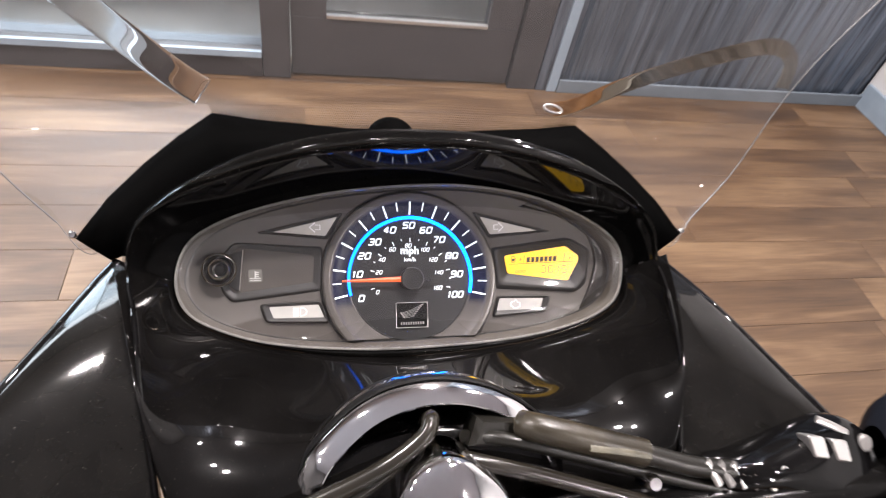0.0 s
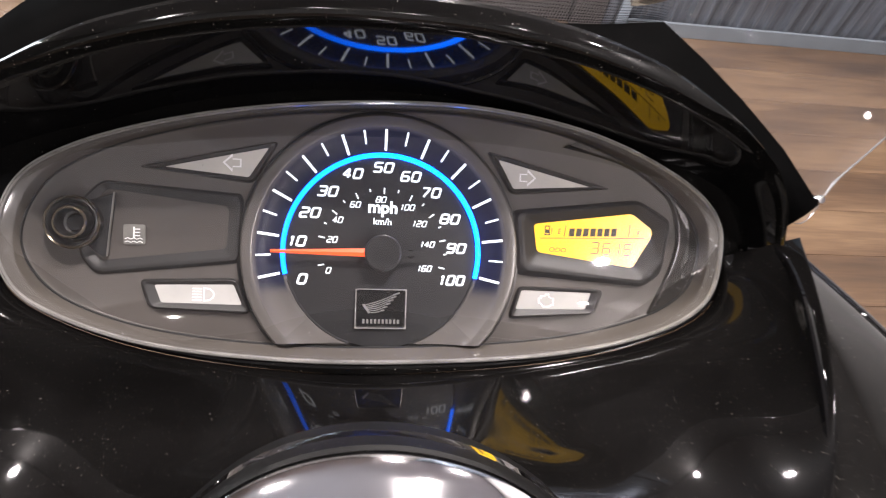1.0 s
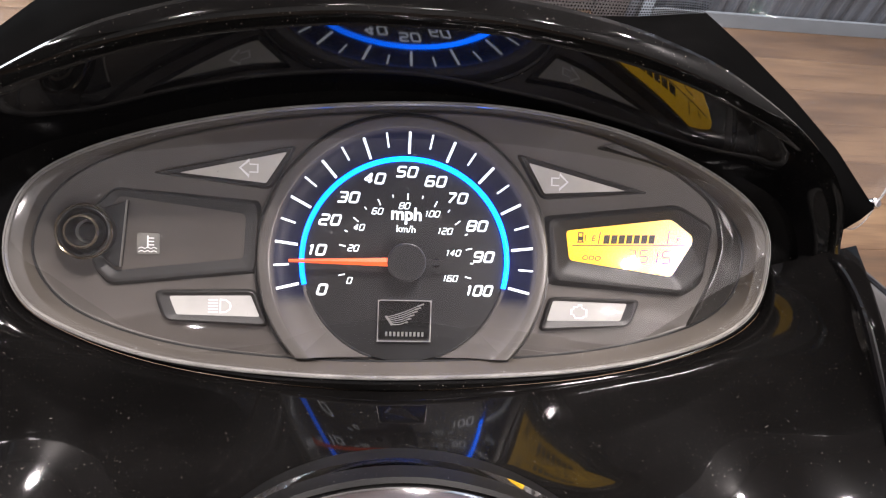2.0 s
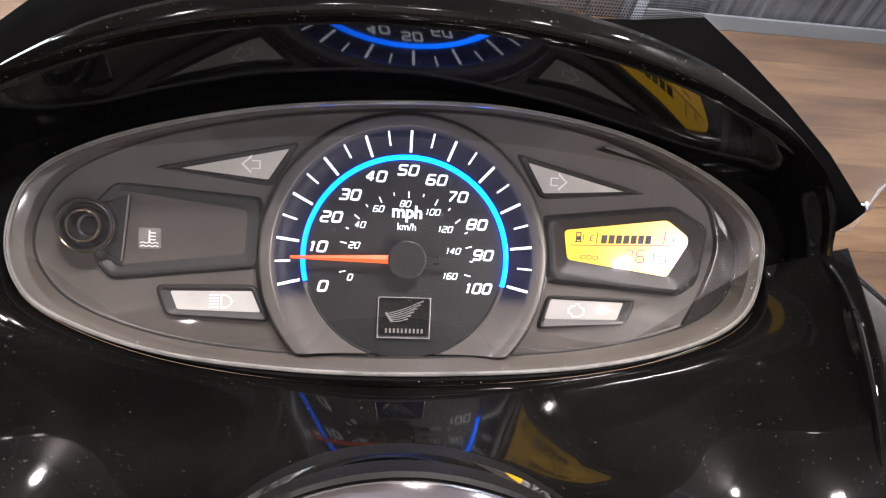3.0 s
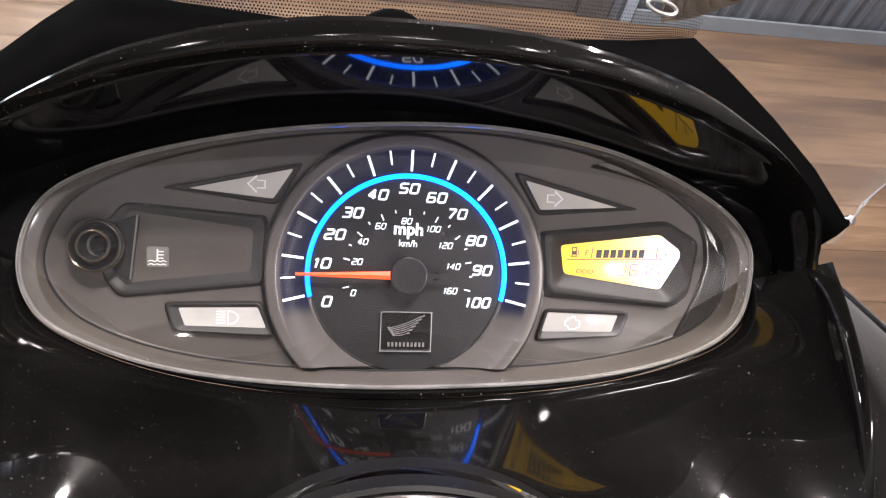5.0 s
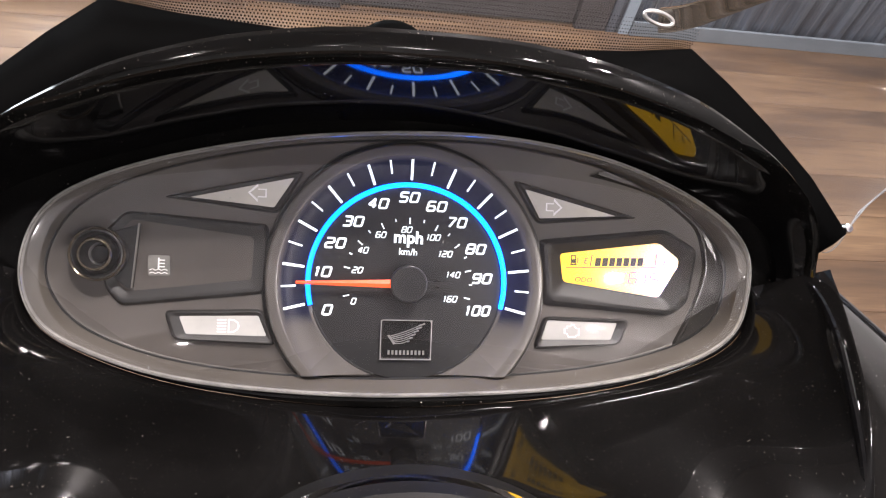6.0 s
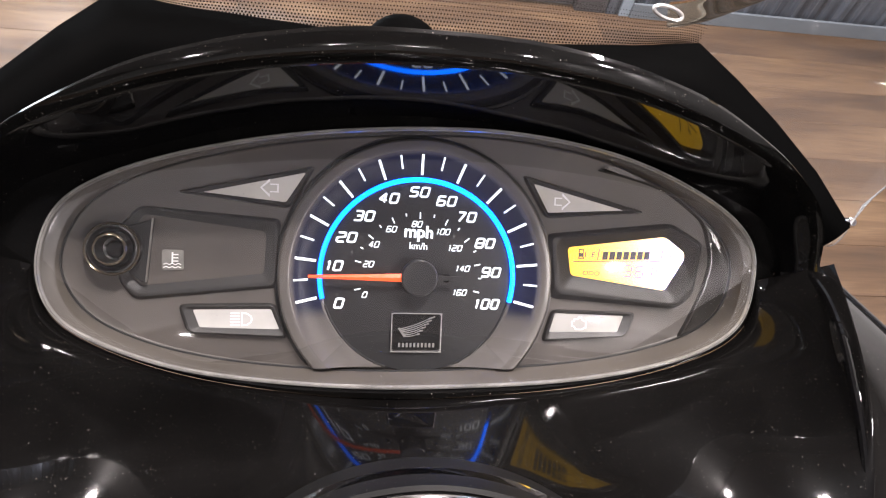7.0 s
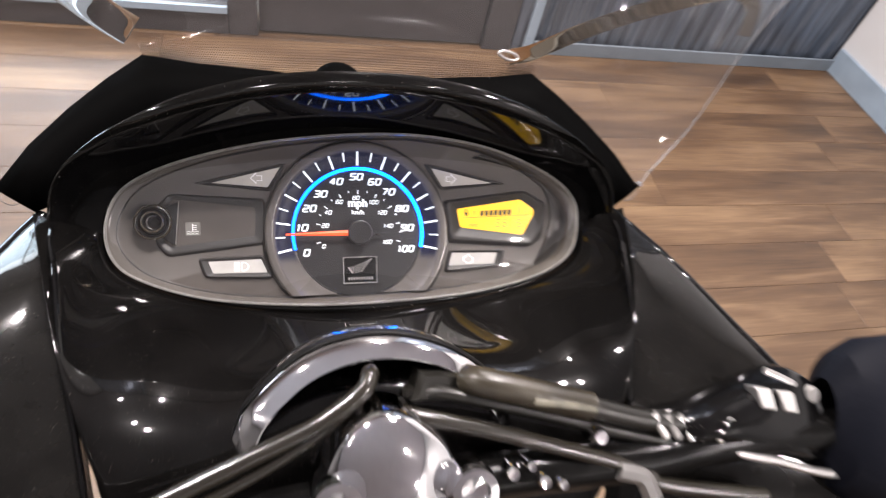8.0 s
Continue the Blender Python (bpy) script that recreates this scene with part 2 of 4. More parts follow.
def spline(pts, n, closed=False):
    """Catmull-Rom through pts, n samples."""
    P = [Vector(p) for p in pts]
    m = len(P)
    out = []
    spans = m if closed else m - 1
    for k in range(n):
        x = k * spans / (n if closed else n - 1)
        i = min(int(x), spans - 1)
        t = x - i
        if closed:
            a, b, c, d = P[(i - 1) % m], P[i % m], P[(i + 1) % m], P[(i + 2) % m]
        else:
            a, b, c, d = P[max(i - 1, 0)], P[i], P[min(i + 1, m - 1)], P[min(i + 2, m - 1)]
        out.append(0.5 * ((2 * b) + (c - a) * t + (2 * a - 5 * b + 4 * c - d) * t * t + (3 * b - a - 3 * c + d) * t ** 3))
    return out


def mirror_row(half):
    """A row from u = 0 outwards, mirrored to run from the far side through the middle."""
    return [(-p[0], *p[1:]) for p in reversed(half[1:])] + list(half)


def loft(rows, closed=False, bm=None):
    bm = bm or bmesh.new()
    vs = [[bm.verts.new(p) for p in row] for row in rows]
    n = len(rows[0])
    for a, b in zip(vs, vs[1:]):
        for i in range(n if closed else n - 1):
            j = (i + 1) % n
            bm.faces.new((a[i], a[j], b[j], b[i]))
    return bm


def prism(pts, w0, w1, bevel=0.0, bm=None):
    """A slab over a flat outline, from w0 to w1, in millimetres."""
    bm = bm or bmesh.new()
    area = sum(p[0] * q[1] - q[0] * p[1] for p, q in zip(pts, pts[1:] + pts[:1]))
    pts = pts if area > 0 else pts[::-1]
    lo = [bm.verts.new((p[0], p[1], w0)) for p in pts]
    if bevel:
        c = Vector((sum(p[0] for p in pts) / len(pts), sum(p[1] for p in pts) / len(pts)))
        mid = [bm.verts.new((p[0], p[1], w1 - bevel)) for p in pts]
        hi = []
        for p in pts:
            d = Vector(p[:2]) - c
            d = d * (1 - bevel / max(d.length, bevel * 2))
            hi.append(bm.verts.new((c.x + d.x, c.y + d.y, w1)))
        rings = [lo, mid, hi]
    else:
        hi = [bm.verts.new((p[0], p[1], w1)) for p in pts]
        rings = [lo, hi]
    n = len(pts)
    for a, b in zip(rings, rings[1:]):
        for i in range(n):
            bm.faces.new((a[i], a[(i + 1) % n], b[(i + 1) % n], b[i]))
    bm.faces.new(hi)
    bm.faces.new(lo[::-1])
    return bm


def rounded(pts, r, n=5):
    """The outline with its corners rounded by about r."""
    out = []
    m = len(pts)
    for i in range(m):
        a, p, c = Vector(pts[i - 1][:2]), Vector(pts[i][:2]), Vector(pts[(i + 1) % m][:2])
        u, v = a - p, c - p
        k = min(r, u.length * 0.45, v.length * 0.45)
        s, e = p + u.normalized() * k, p + v.normalized() * k
        for j in range(n):
            t = j / (n - 1)
            q = s * (1 - t) ** 2 + p * 2 * t * (1 - t) + e * t * t
            out.append((q.x, q.y))
    return out


def frame_prism(outer, inner, w0, w1, wi, bm=None):
    """A raised frame: outer outline at w0, crest at w1, falling to the inner outline at wi."""
    bm = bm or bmesh.new()
    mixed = lambda k: [((o[0] * (1 - k) + i[0] * k), (o[1] * (1 - k) + i[1] * k)) for o, i in zip(outer, inner)]
    return loft([[(*p[:2], w0) for p in outer], [(*p, w1 * 0.85) for p in mixed(0.22)], [(*p, w1) for p in mixed(0.36)], [(*p, w1 * 0.8 + wi * 0.2) for p in mixed(0.52)], [(*p[:2], wi) for p in inner]], True, bm)


def tube(pts, radius, n=12, samples=40, bm=None, taper=None, ribs=0.0, up=(0.13, 0.21, 0.97), flat=1.0):
    bm = bm or bmesh.new()
    P = spline(pts, samples)
    rings = []
    up = Vector(up)
    for i, p in enumerate(P):
        d = (P[min(i + 1, samples - 1)] - P[max(i - 1, 0)]).normalized()
        x = d.cross(up).normalized()
        y = d.cross(x) * flat
        r = radius * (1 if taper is None else 1 + (taper - 1) * i / (samples - 1))
        if ribs:
            r *= 1 + ribs * (i % 2)
        rings.append([p + r * (math.cos(2 * math.pi * k / n) * x + math.sin(2 * math.pi * k / n) * y) for k in range(n)])
    loft(rings, True, bm)
    bm.verts.ensure_lookup_table()
    m = len(bm.verts)
    bm.faces.new([bm.verts[m - n + k] for k in range(n)])
    bm.faces.new([bm.verts[m - samples * n + k] for k in range(n)][::-1])
    return bm


def lathe(profile, n=48, centre=(0, 0), bm=None):
    """Turn a profile of (radius, w) about the w axis."""
    bm = bm or bmesh.new()
    rows = [[(centre[0] + r * math.cos(2 * math.pi * k / n), centre[1] + r * math.sin(2 * math.pi * k / n), w) for k in range(n)] for r, w in profile]
    loft(rows, True, bm)
    return bm


def finish(name, bm, mat, parent, label="", smooth=True, scale=0.001, weld=True):
    if weld:
        bmesh.ops.remove_doubles(bm, verts=bm.verts, dist=1e-5)
    bmesh.ops.recalc_face_normals(bm, faces=bm.faces)
    bm.transform(Matrix.Scale(scale, 4))
    me = bpy.data.meshes.new(name)
    bm.to_mesh(me)
    bm.free()
    me.materials.append(mat)
    if smooth:
        me.shade_smooth()
        me.set_sharp_from_angle(angle=radians(35))
    ob = new(name, me)
    if parent:
        ob.parent = parent
    if label:
        tagged(ob, label)
    return ob


def part(name, bm, mat, parent, label="", smooth=True):
    """A part built in the millimetres of the dial, under the scooter or one of its parts."""
    ob = finish(name, bm, mat, parent, label, smooth)
    if parent.name == "scooter":
        ob.matrix_local = DIALM
    return ob


def solid(ob, thickness, offset=-1.0):
    m = ob.modifiers.new("thickness", "SOLIDIFY")
    m.thickness, m.offset = thickness, offset
    return ob


def lettering(s, size, u, v, w, mat, parent, turn=0.0, shear=0.25, bold=0.0, name="numeral", stretch=1.0):
    cu = bpy.data.curves.new(name, "FONT")
    cu.body, cu.size, cu.shear, cu.align_x, cu.align_y = s, size, shear, "CENTER", "CENTER"
    cu.offset, cu.extrude, cu.resolution_u = bold, 0.03, 3
    ob = bpy.data.objects.new(name, cu)
    scene.collection.objects.link(ob)
    bpy.context.view_layer.update()
    me = bpy.data.meshes.new_from_object(ob.evaluated_get(bpy.context.evaluated_depsgraph_get()))
    bpy.data.objects.remove(ob)
    bpy.data.curves.remove(cu)
    me.transform(Matrix.Scale(0.001, 4) @ pose(u, v, w, 0, 0, turn) @ Matrix.Diagonal((stretch, 1, 1, 1)))
    me.name = name
    me.materials.clear()
    me.materials.append(mat)
    t = new(name, me)
    t.parent = parent
    return t


STROKES = {
    "0": ([(0, 0), (1, 0), (1, 1), (0, 1)], True),
    "1": ([(0.1, 0.8), (0.55, 1), (0.55, 0)], False),
    "2": ([(0, 1), (1, 1), (1, 0.52), (0, 0.48), (0, 0), (1, 0)], False),
    "3": ([(0, 1), (1, 1), (1, 0), (0, 0)], False),
    "4": ([(0.7, 1), (0.0, 0.32), (1.02, 0.27)], False),
    "5": ([(1, 1), (0, 1), (0, 0.52), (1, 0.52), (1, 0), (0, 0)], False),
    "6": ([(0.95, 1), (0, 1), (0, 0), (1, 0), (1, 0.52), (0, 0.52)], False),
    "7": ([(0, 1), (1, 1), (0.35, 0)], False),
    "8": ([(0, 0), (1, 0), (1, 1), (0, 1)], True),
    "9": ([(0.05, 0), (1, 0), (1, 1), (0, 1), (0, 0.48), (1, 0.48)], False)}
EXTRA = {"3": [(0.25, 0.5), (1, 0.5)], "8": [(0, 0.5), (1, 0.5)], "4": [(0.7, 1.0), (0.72, 0)]}


def stroke(bm, pts, closed, thick, w):
    """A flat stroke of even width along a line with rounded corners."""
    P = [Vector(p) for p in pts]
    out = []
    for k, p in enumerate(P):
        if not closed and k in (0, len(P) - 1):
            out.append(p)
            continue
        a, c = P[k - 1] - p, P[(k + 1) % len(P)] - p
        m = min(thick * 0.9, a.length * 0.45, c.length * 0.45)
        s, e = p + a.normalized() * m, p + c.normalized() * m
        out += [s * (1 - t) ** 2 + p * 2 * t * (1 - t) + e * t * t for t in (0, 0.25, 0.5, 0.75, 1)]
    n = len(out)
    rows = []
    for k, p in enumerate(out):
        d = (out[(k + 1) % n] - out[k - 1]) if closed else (out[min(k + 1, n - 1)] - out[max(k - 1, 0)])
        d = d.normalized() * thick / 2
        rows.append([(p.x - d.y, p.y + d.x, w), (p.x + d.y, p.y - d.x, w)])
    loft(rows + rows[:1] if closed else rows, False, bm)


def figures(s, h, wide, u, v, w, thick, mat, parent, lean=0.2):
    """Squared, slanted figures built from strokes, centred on u, v."""
    gap = thick * 1.75
    widths = [wide * (0.55 if ch == "1" else 1.0) for ch in s]
    x = -(sum(widths) + gap * (len(s) - 1)) / 2
    bm = bmesh.new()
    for ch, cw in zip(s, widths):
        put = lambda p: (u + x + p[0] * cw + lean * (p[1] - 0.5) * h, v + (p[1] - 0.5) * h)
        line, closed = STROKES[ch]
        stroke(bm, [put(p) for p in line], closed, thick, w)
        if ch in EXTRA:
            stroke(bm, [put(p) for p in EXTRA[ch]], False, thick, w + 0.01)
        x += cw + gap
    return part("numeral", bm, mat, parent, smooth=False)


def box(bm, x0, x1, y0, y1, z0, z1):
    v = [bm.verts.new(p) for p in ((x0, y0, z0), (x1, y0, z0), (x1, y1, z0), (x0, y1, z0), (x0, y0, z1), (x1, y0, z1), (x1, y1, z1), (x0, y1, z1))]
    for f in ((3, 2, 1, 0), (4, 5, 6, 7), (0, 1, 5, 4), (1, 2, 6, 5), (2, 3, 7, 6), (3, 0, 4, 7)):
        bm.faces.new([v[i] for i in f])
    return bm


def bars(name, boxes, mat, parent=None, label="", kind="", category="", bevel=0.0):
    bm = bmesh.new()
    for b in boxes:
        box(bm, *b)
    if bevel:
        bmesh.ops.bevel(bm, geom=list(bm.edges), offset=bevel, segments=2, affect="EDGES", profile=0.6)
    ob = finish(name, bm, mat, parent, "", smooth=False, scale=1.0, weld=False)
    return tagged(ob, label, category, "", kind)


# ---- the room ----
WALL = material("painted_wall", (0.5, 0.5, 0.5), 0.7, vary=0.04, scale=3, bump=0.1, bump_scale=150)
CEILING = material("ceiling_paint", (0.46, 0.45, 0.485), 0.8, vary=0.03, scale=2)
METAL_WALL = material("galvanised_sheet", (0.115, 0.14, 0.18), 0.32, metal=0.7, vary=0.55, scale=3, bump=0.3, bump_scale=12, rough_vary=0.15, stretch=(12, 12, 0.7))
DARK_FRAME = material("dark_bronze_frame", (0.033, 0.03, 0.032), 0.5, vary=0.15, scale=12, bump=0.05)
BASEBOARD = material("pale_blue_baseboard", (0.22, 0.275, 0.33), 0.45, vary=0.08, scale=10)
PANE = clear("window_glass", (0.85, 0.9, 0.94), 0.02, 1.5, 1.3)
PAVING = material("outside_paving", (0.11, 0.1, 0.09), 0.85, vary=0.2, scale=4)
LAMP_GLOW = material("lamp_glow", (0.9, 0.9, 0.9), 0.5, emit=(1.0, 0.95, 0.88), emit_strength=30.0)
LAMP_RING = material("white_lamp_trim", (0.75, 0.75, 0.75), 0.4)


def wood():
    """Wood-look plank: broad tone bands, long thin streaks and fine grain along the plank, shifted from plank to plank."""
    mat = bpy.data.materials.new("wood_look_plank")
    mat.use_nodes = True
    nt = mat.node_tree
    b = nt.nodes["Principled BSDF"]
    coord, info, comb = nt.nodes.new("ShaderNodeTexCoord"), nt.nodes.new("ShaderNodeObjectInfo"), nt.nodes.new("ShaderNodeVectorMath")
    comb.operation = "SCALE"
    comb.inputs[0].default_value = (37.0, 19.0, 11.0)
    nt.links.new(info.outputs["Random"], comb.inputs["Scale"])

    def layer(stretch, scale, detail, distort):
        put, tex = nt.nodes.new("ShaderNodeVectorMath"), nt.nodes.new("ShaderNodeTexNoise")
        put.operation = "MULTIPLY_ADD"
        put.inputs[1].default_value = (1.0, stretch, 1.0)
        nt.links.new(coord.outputs["Object"], put.inputs[0])
        nt.links.new(comb.outputs[0], put.inputs[2])
        tex.inputs["Scale"].default_value, tex.inputs["Detail"].default_value, tex.inputs["Distortion"].default_value = scale, detail, distort
        nt.links.new(put.outputs[0], tex.inputs["Vector"])
        return tex.outputs["Fac"]

    def weigh(value, weight, plus=None):
        m = nt.nodes.new("ShaderNodeMath")
        m.operation = "MULTIPLY_ADD"
        m.inputs[1].default_value, m.inputs[2].default_value = weight, 0.0
        nt.links.new(value, m.inputs[0])
        if plus is not None:
            nt.links.new(plus, m.inputs[2])
        return m.outputs[0]

    streaks = layer(8.0, 2.0, 7, 0.7)
    fac = weigh(layer(3.0, 1.5, 3, 0.3), 0.5)
    fac = weigh(streaks, 0.5, fac)
    fac = weigh(layer(16.0, 9.0, 4, 0.2), 0.18, fac)
    fac = weigh(info.outputs["Random"], 0.07, fac)
    off = nt.nodes.new("ShaderNodeMath")
    off.operation, off.inputs[1].default_value = "SUBTRACT", 0.12
    nt.links.new(fac, off.inputs[0])
    ramp = nt.nodes.new("ShaderNodeValToRGB")
    ramp.color_ramp.elements[0].position, ramp.color_ramp.elements[0].color = 0.3, (0.03, 0.016, 0.008, 1)
    ramp.color_ramp.elements[1].position, ramp.color_ramp.elements[1].color = 0.7, (0.176, 0.111, 0.06, 1)
    e = ramp.color_ramp.elements.new(0.48)
    e.color = (0.078, 0.0435, 0.0215, 1)
    nt.links.new(off.outputs[0], ramp.inputs[0])
    nt.links.new(ramp.outputs[0], b.inputs["Base Color"])
    b.inputs["Roughness"].default_value = 0.4
    bp = nt.nodes.new("ShaderNodeBump")
    bp.inputs["Strength"].default_value, bp.inputs["Distance"].default_value = 0.12, 0.002
    nt.links.new(streaks, bp.inputs["Height"])
    nt.links.new(bp.outputs["Normal"], b.inputs["Normal"])
    return mat


WOOD = wood()
GROUT = material("dark_joint", (0.09, 0.065, 0.045), 0.8)
floor = bars("floor", [(ROOM_L, ROOM_R, ROOM_B, ROOM_F, -0.05, -0.003)], GROUT, None, "wood-look plank floor of the showroom", "structure", "floor")

wall_side = bars("wall_east", [(ROOM_R, ROOM_R + 0.12, ROOM_B, ROOM_F + 0.12, 0, CEIL)], WALL, None, "plain white painted side wall", "structure", "wall")
DARK_CEILING = material("dark_ceiling_paint", (0.08, 0.078, 0.078), 0.8, vary=0.1, scale=2)
bars("wall_west", [(ROOM_L - 0.12, ROOM_L, ROOM_B, ROOM_F + 0.12, 0, CEIL)], DARK_CEILING, None, "plain dark painted wall", "structure", "wall")
bars("wall_south", [(ROOM_L - 0.12, ROOM_R + 0.12, ROOM_B - 0.12, ROOM_B, 0, CEIL)], WALL, None, "plain white painted wall behind the scooter", "structure", "wall")
bars("ceiling", [(ROOM_L - 0.12, ROOM_R + 0.12, ROOM_B - 0.12, 0.0, CEIL, CEIL + 0.1)], CEILING, None, "pale flat ceiling with round downlights", "structure", "ceiling")
bars("ceiling_front", [(ROOM_L - 0.12, ROOM_R + 0.12, 0.0, ROOM_F + 0.12, CEIL, CEIL + 0.1)], CEILING, None, "pale painted ceiling along the shop front", "structure", "ceiling")
bars("baseboard", [(ROOM_R - 0.018, ROOM_R, ROOM_B, ROOM_F - 0.02, 0, 0.11)], BASEBOARD, None, "pale blue-grey baseboard along the side wall", "structure", "baseboard", 0.003)
bars("trim", [(0.93, ROOM_R - 0.018, ROOM_F - 0.034, ROOM_F - 0.022, 0, 0.055)], WALL_TRIM, None, "pale grey trim along the metal wall", "structure", "trim", 0.003)


def ribbed_wall():
    """Standing-seam metal sheet: flat pans with narrow raised ribs."""
    bm = bmesh.new()
    x = 0.93
    prof = []
    while x < ROOM_R:
        prof += [(x, 0.0), (x + 0.03, 0.0), (x + 0.042, -0.02), (x + 0.06, -0.02), (x + 0.072, 0.0)]
        prof += [(x + 0.105, 0.0), (x + 0.11, -0.005), (x + 0.122, -0.005), (x + 0.127, 0.0), (x + 0.155, 0.0), (x + 0.16, -0.005), (x + 0.172, -0.005), (x + 0.177, 0.0)]
        x += 0.19
    prof = [(min(a, ROOM_R), b) for a, b in prof]
    loft([[(a, ROOM_F + b, 0.0) for a, b in prof], [(a, ROOM_F + b, CEIL) for a, b in prof]], False, bm)
    ob = finish("wall_north", bm, METAL_WALL, None, smooth=False, scale=1.0)
    solid(ob, 0.03, 1.0)
    return tagged(ob, "blue-grey ribbed metal sheet wall", "wall", "", "structure")


ribbed_wall()


def front():
    """Glazed shop front: side light, door and posts in dark frames."""
    y0, y1 = ROOM_F - 0.02, ROOM_F + 0.08
    door = new("door_1")
    door.location = (0.3, ROOM_F, 0)
    tagged(door, "dark bronze framed door with a glazed upper panel", "door", "", "structure")

    def under(name, boxes, mat, label=""):
        ob = bars(name, [(a - 0.3, b - 0.3, c - ROOM_F, d - ROOM_F, e, f) for a, b, c, d, e, f in boxes], mat, door, label, bevel=0.003)
        return ob
    under("door_panel", [(-0.1, 0.72, y0 + 0.02, y1 - 0.02, 0.01, 0.232)], DARK_FRAME)
    under("door_stile", [(-0.1, 0.02, y0 + 0.02, y1 - 0.02, 0.232, 2.1)], DARK_FRAME)
    under("door_stile", [(0.6, 0.72, y0 + 0.02, y1 - 0.02, 0.232, 2.1)], DARK_FRAME)
    under("door_rail", [(0.02, 0.6, y0 + 0.02, y1 - 0.02, 2.0, 2.1)], DARK_FRAME)
    under("glazing_bead", [(0.02, 0.6, y0 + 0.012, y0 + 0.03, 0.232, 0.246)], ALU, "bright metal glazing bead")
    p = under("pane", [(0.02, 0.6, ROOM_F + 0.02, ROOM_F + 0.028, 0.246, 2.0)], PANE)
    p.visible_shadow = False
    bars("door_frame", [(-0.2, -0.105, y0, y1, 0, 2.2), (0.725, 0.84, y0, y1, 0, 2.2), (-0.105, 0.725, y0, y1, 2.105, 2.2)], DARK_FRAME, None, "dark bronze door frame", "structure", "door frame", 0.003)
    bars("trim", [(0.842, 0.888, y0 - 0.002, y1, 0, CEIL)], METAL_WALL, None, "blue-grey metal filler beside the door", "structure", "trim", 0.003)
    bars("trim", [(0.889, 0.928, y0 - 0.008, y1, 0, CEIL)], BASEBOARD, None, "pale blue-grey corner trim beside the door", "structure", "trim", 0.003)
    win = new("window_1")
    win.location = (-1.8, ROOM_F, 0)
    tagged(win, "shop window in a dark bronze frame", "window", "", "structure")
    f = bars("window_frame", [(ROOM_L + 1.8, 1.598, -0.02, 0.08, 0, 0.1), (ROOM_L + 1.8, 1.598, -0.02, 0.08, 1.6, 1.7), (0.55, 0.62, -0.02, 0.08, 0.1, 1.6), (-0.9, -0.83, -0.02, 0.08, 0.1, 1.6)], DARK_FRAME, win, "", bevel=0.003)
    s = bars("window_sill", [(ROOM_L + 1.8, 1.598, -0.035, -0.021, 0.085, 0.108)], BASEBOARD, win, "pale blue-grey sill strip")
    for a, b in ((ROOM_L + 1.8, -0.9), (-0.83, 0.55), (0.62, 1.598)):
        p = bars("pane", [(a, b, 0.02, 0.028, 0.1, 1.6)], PANE, win)
        p.visible_shadow = False
    bars("wall_north_upper", [(ROOM_L, -0.202, y0, y1, 1.7, CEIL), (-0.202, 0.842, y0, y1, 2.2, CEIL)], DARK_CEILING, None, "dark wall above the shop front", "structure", "wall")


front()
bars("ground", [(-40, 40, ROOM_F + 0.13, 60, -0.12, -0.06)], PAVING, None, "grey paving outside the shop front", "structure", "ground")


def downlight(x, y):
    root = new("ceiling_downlight")
    root.location = (x, y, CEIL)
    tagged(root, "round white recessed ceiling downlight, lit", "ceiling light", "ceiling downlights")
    ring = finish("trim_ring", lathe([(52, 0), (75, -4), (78, -1), (78, 0)], 32), LAMP_RING, root)
    glow = finish("diffuser", lathe([(52, -1), (30, -2), (0.1, -2)], 32), LAMP_GLOW, root)
    return root


first = downlight(*LAMP_SPOTS[0])
for x, y in LAMP_SPOTS[1:]:
    copy_thing(first, Matrix.Translation((x, y, CEIL)))
for x, y in LAMP_SPOTS:
    la = bpy.data.lights.new("downlight_lamp", "AREA")
    la.shape, la.size, la.energy, la.color = "DISK", 0.11, LAMP_POWER, (1.0, 0.905, 0.895)
    lo = new("downlight_lamp", la)
    lo.location = (x, y, CEIL - 0.012)

win_lamp = bpy.data.lights.new("window_daylight", "AREA")
win_lamp.shape, win_lamp.size, win_lamp.size_y, win_lamp.energy, win_lamp.color = "RECTANGLE", 3.6, 1.35, DAYLIGHT, (0.84, 0.92, 1.0)
wl = new("window_daylight", win_lamp)
wl.matrix_world = look((-2.1, ROOM_F + 0.13, 0.9), (-1.9, -0.6, 0.0))

# ---- the scooter ----
scooter = tagged(new("scooter"), "glossy black scooter with a round lit speedometer and clear windscreen", "scooter")

SOCKET = [(-121.5, 1.5), (-116.5, 19), (-103, 30), (-78, 39.3), (-43, 47), (-3, 51.2), (34, 51.4), (72, 45.2), (104, 32.5), (121.5, 18.5), (124.5, 2.5), (119.5, -16), (98, -28), (57, -37), (1, -41), (-40, -39), (-76, -33), (-102, -24), (-116.5, -14)]
LENS = [(-120.9, 1.5), (-116.1, 18.6), (-102.8, 29.5), (-78, 38.9), (-43, 46.7), (-3, 50.9), (34, 51.0), (71.8, 44.8), (103.4, 32.1), (120.6, 18.2), (123.4, 2.5), (117.6, -15), (96.5, -26.6), (56.6, -34.4), (1, -37.2), (-40, -35.9), (-75.8, -31.4), (-101.6, -23.2), (-116, -13.6)]
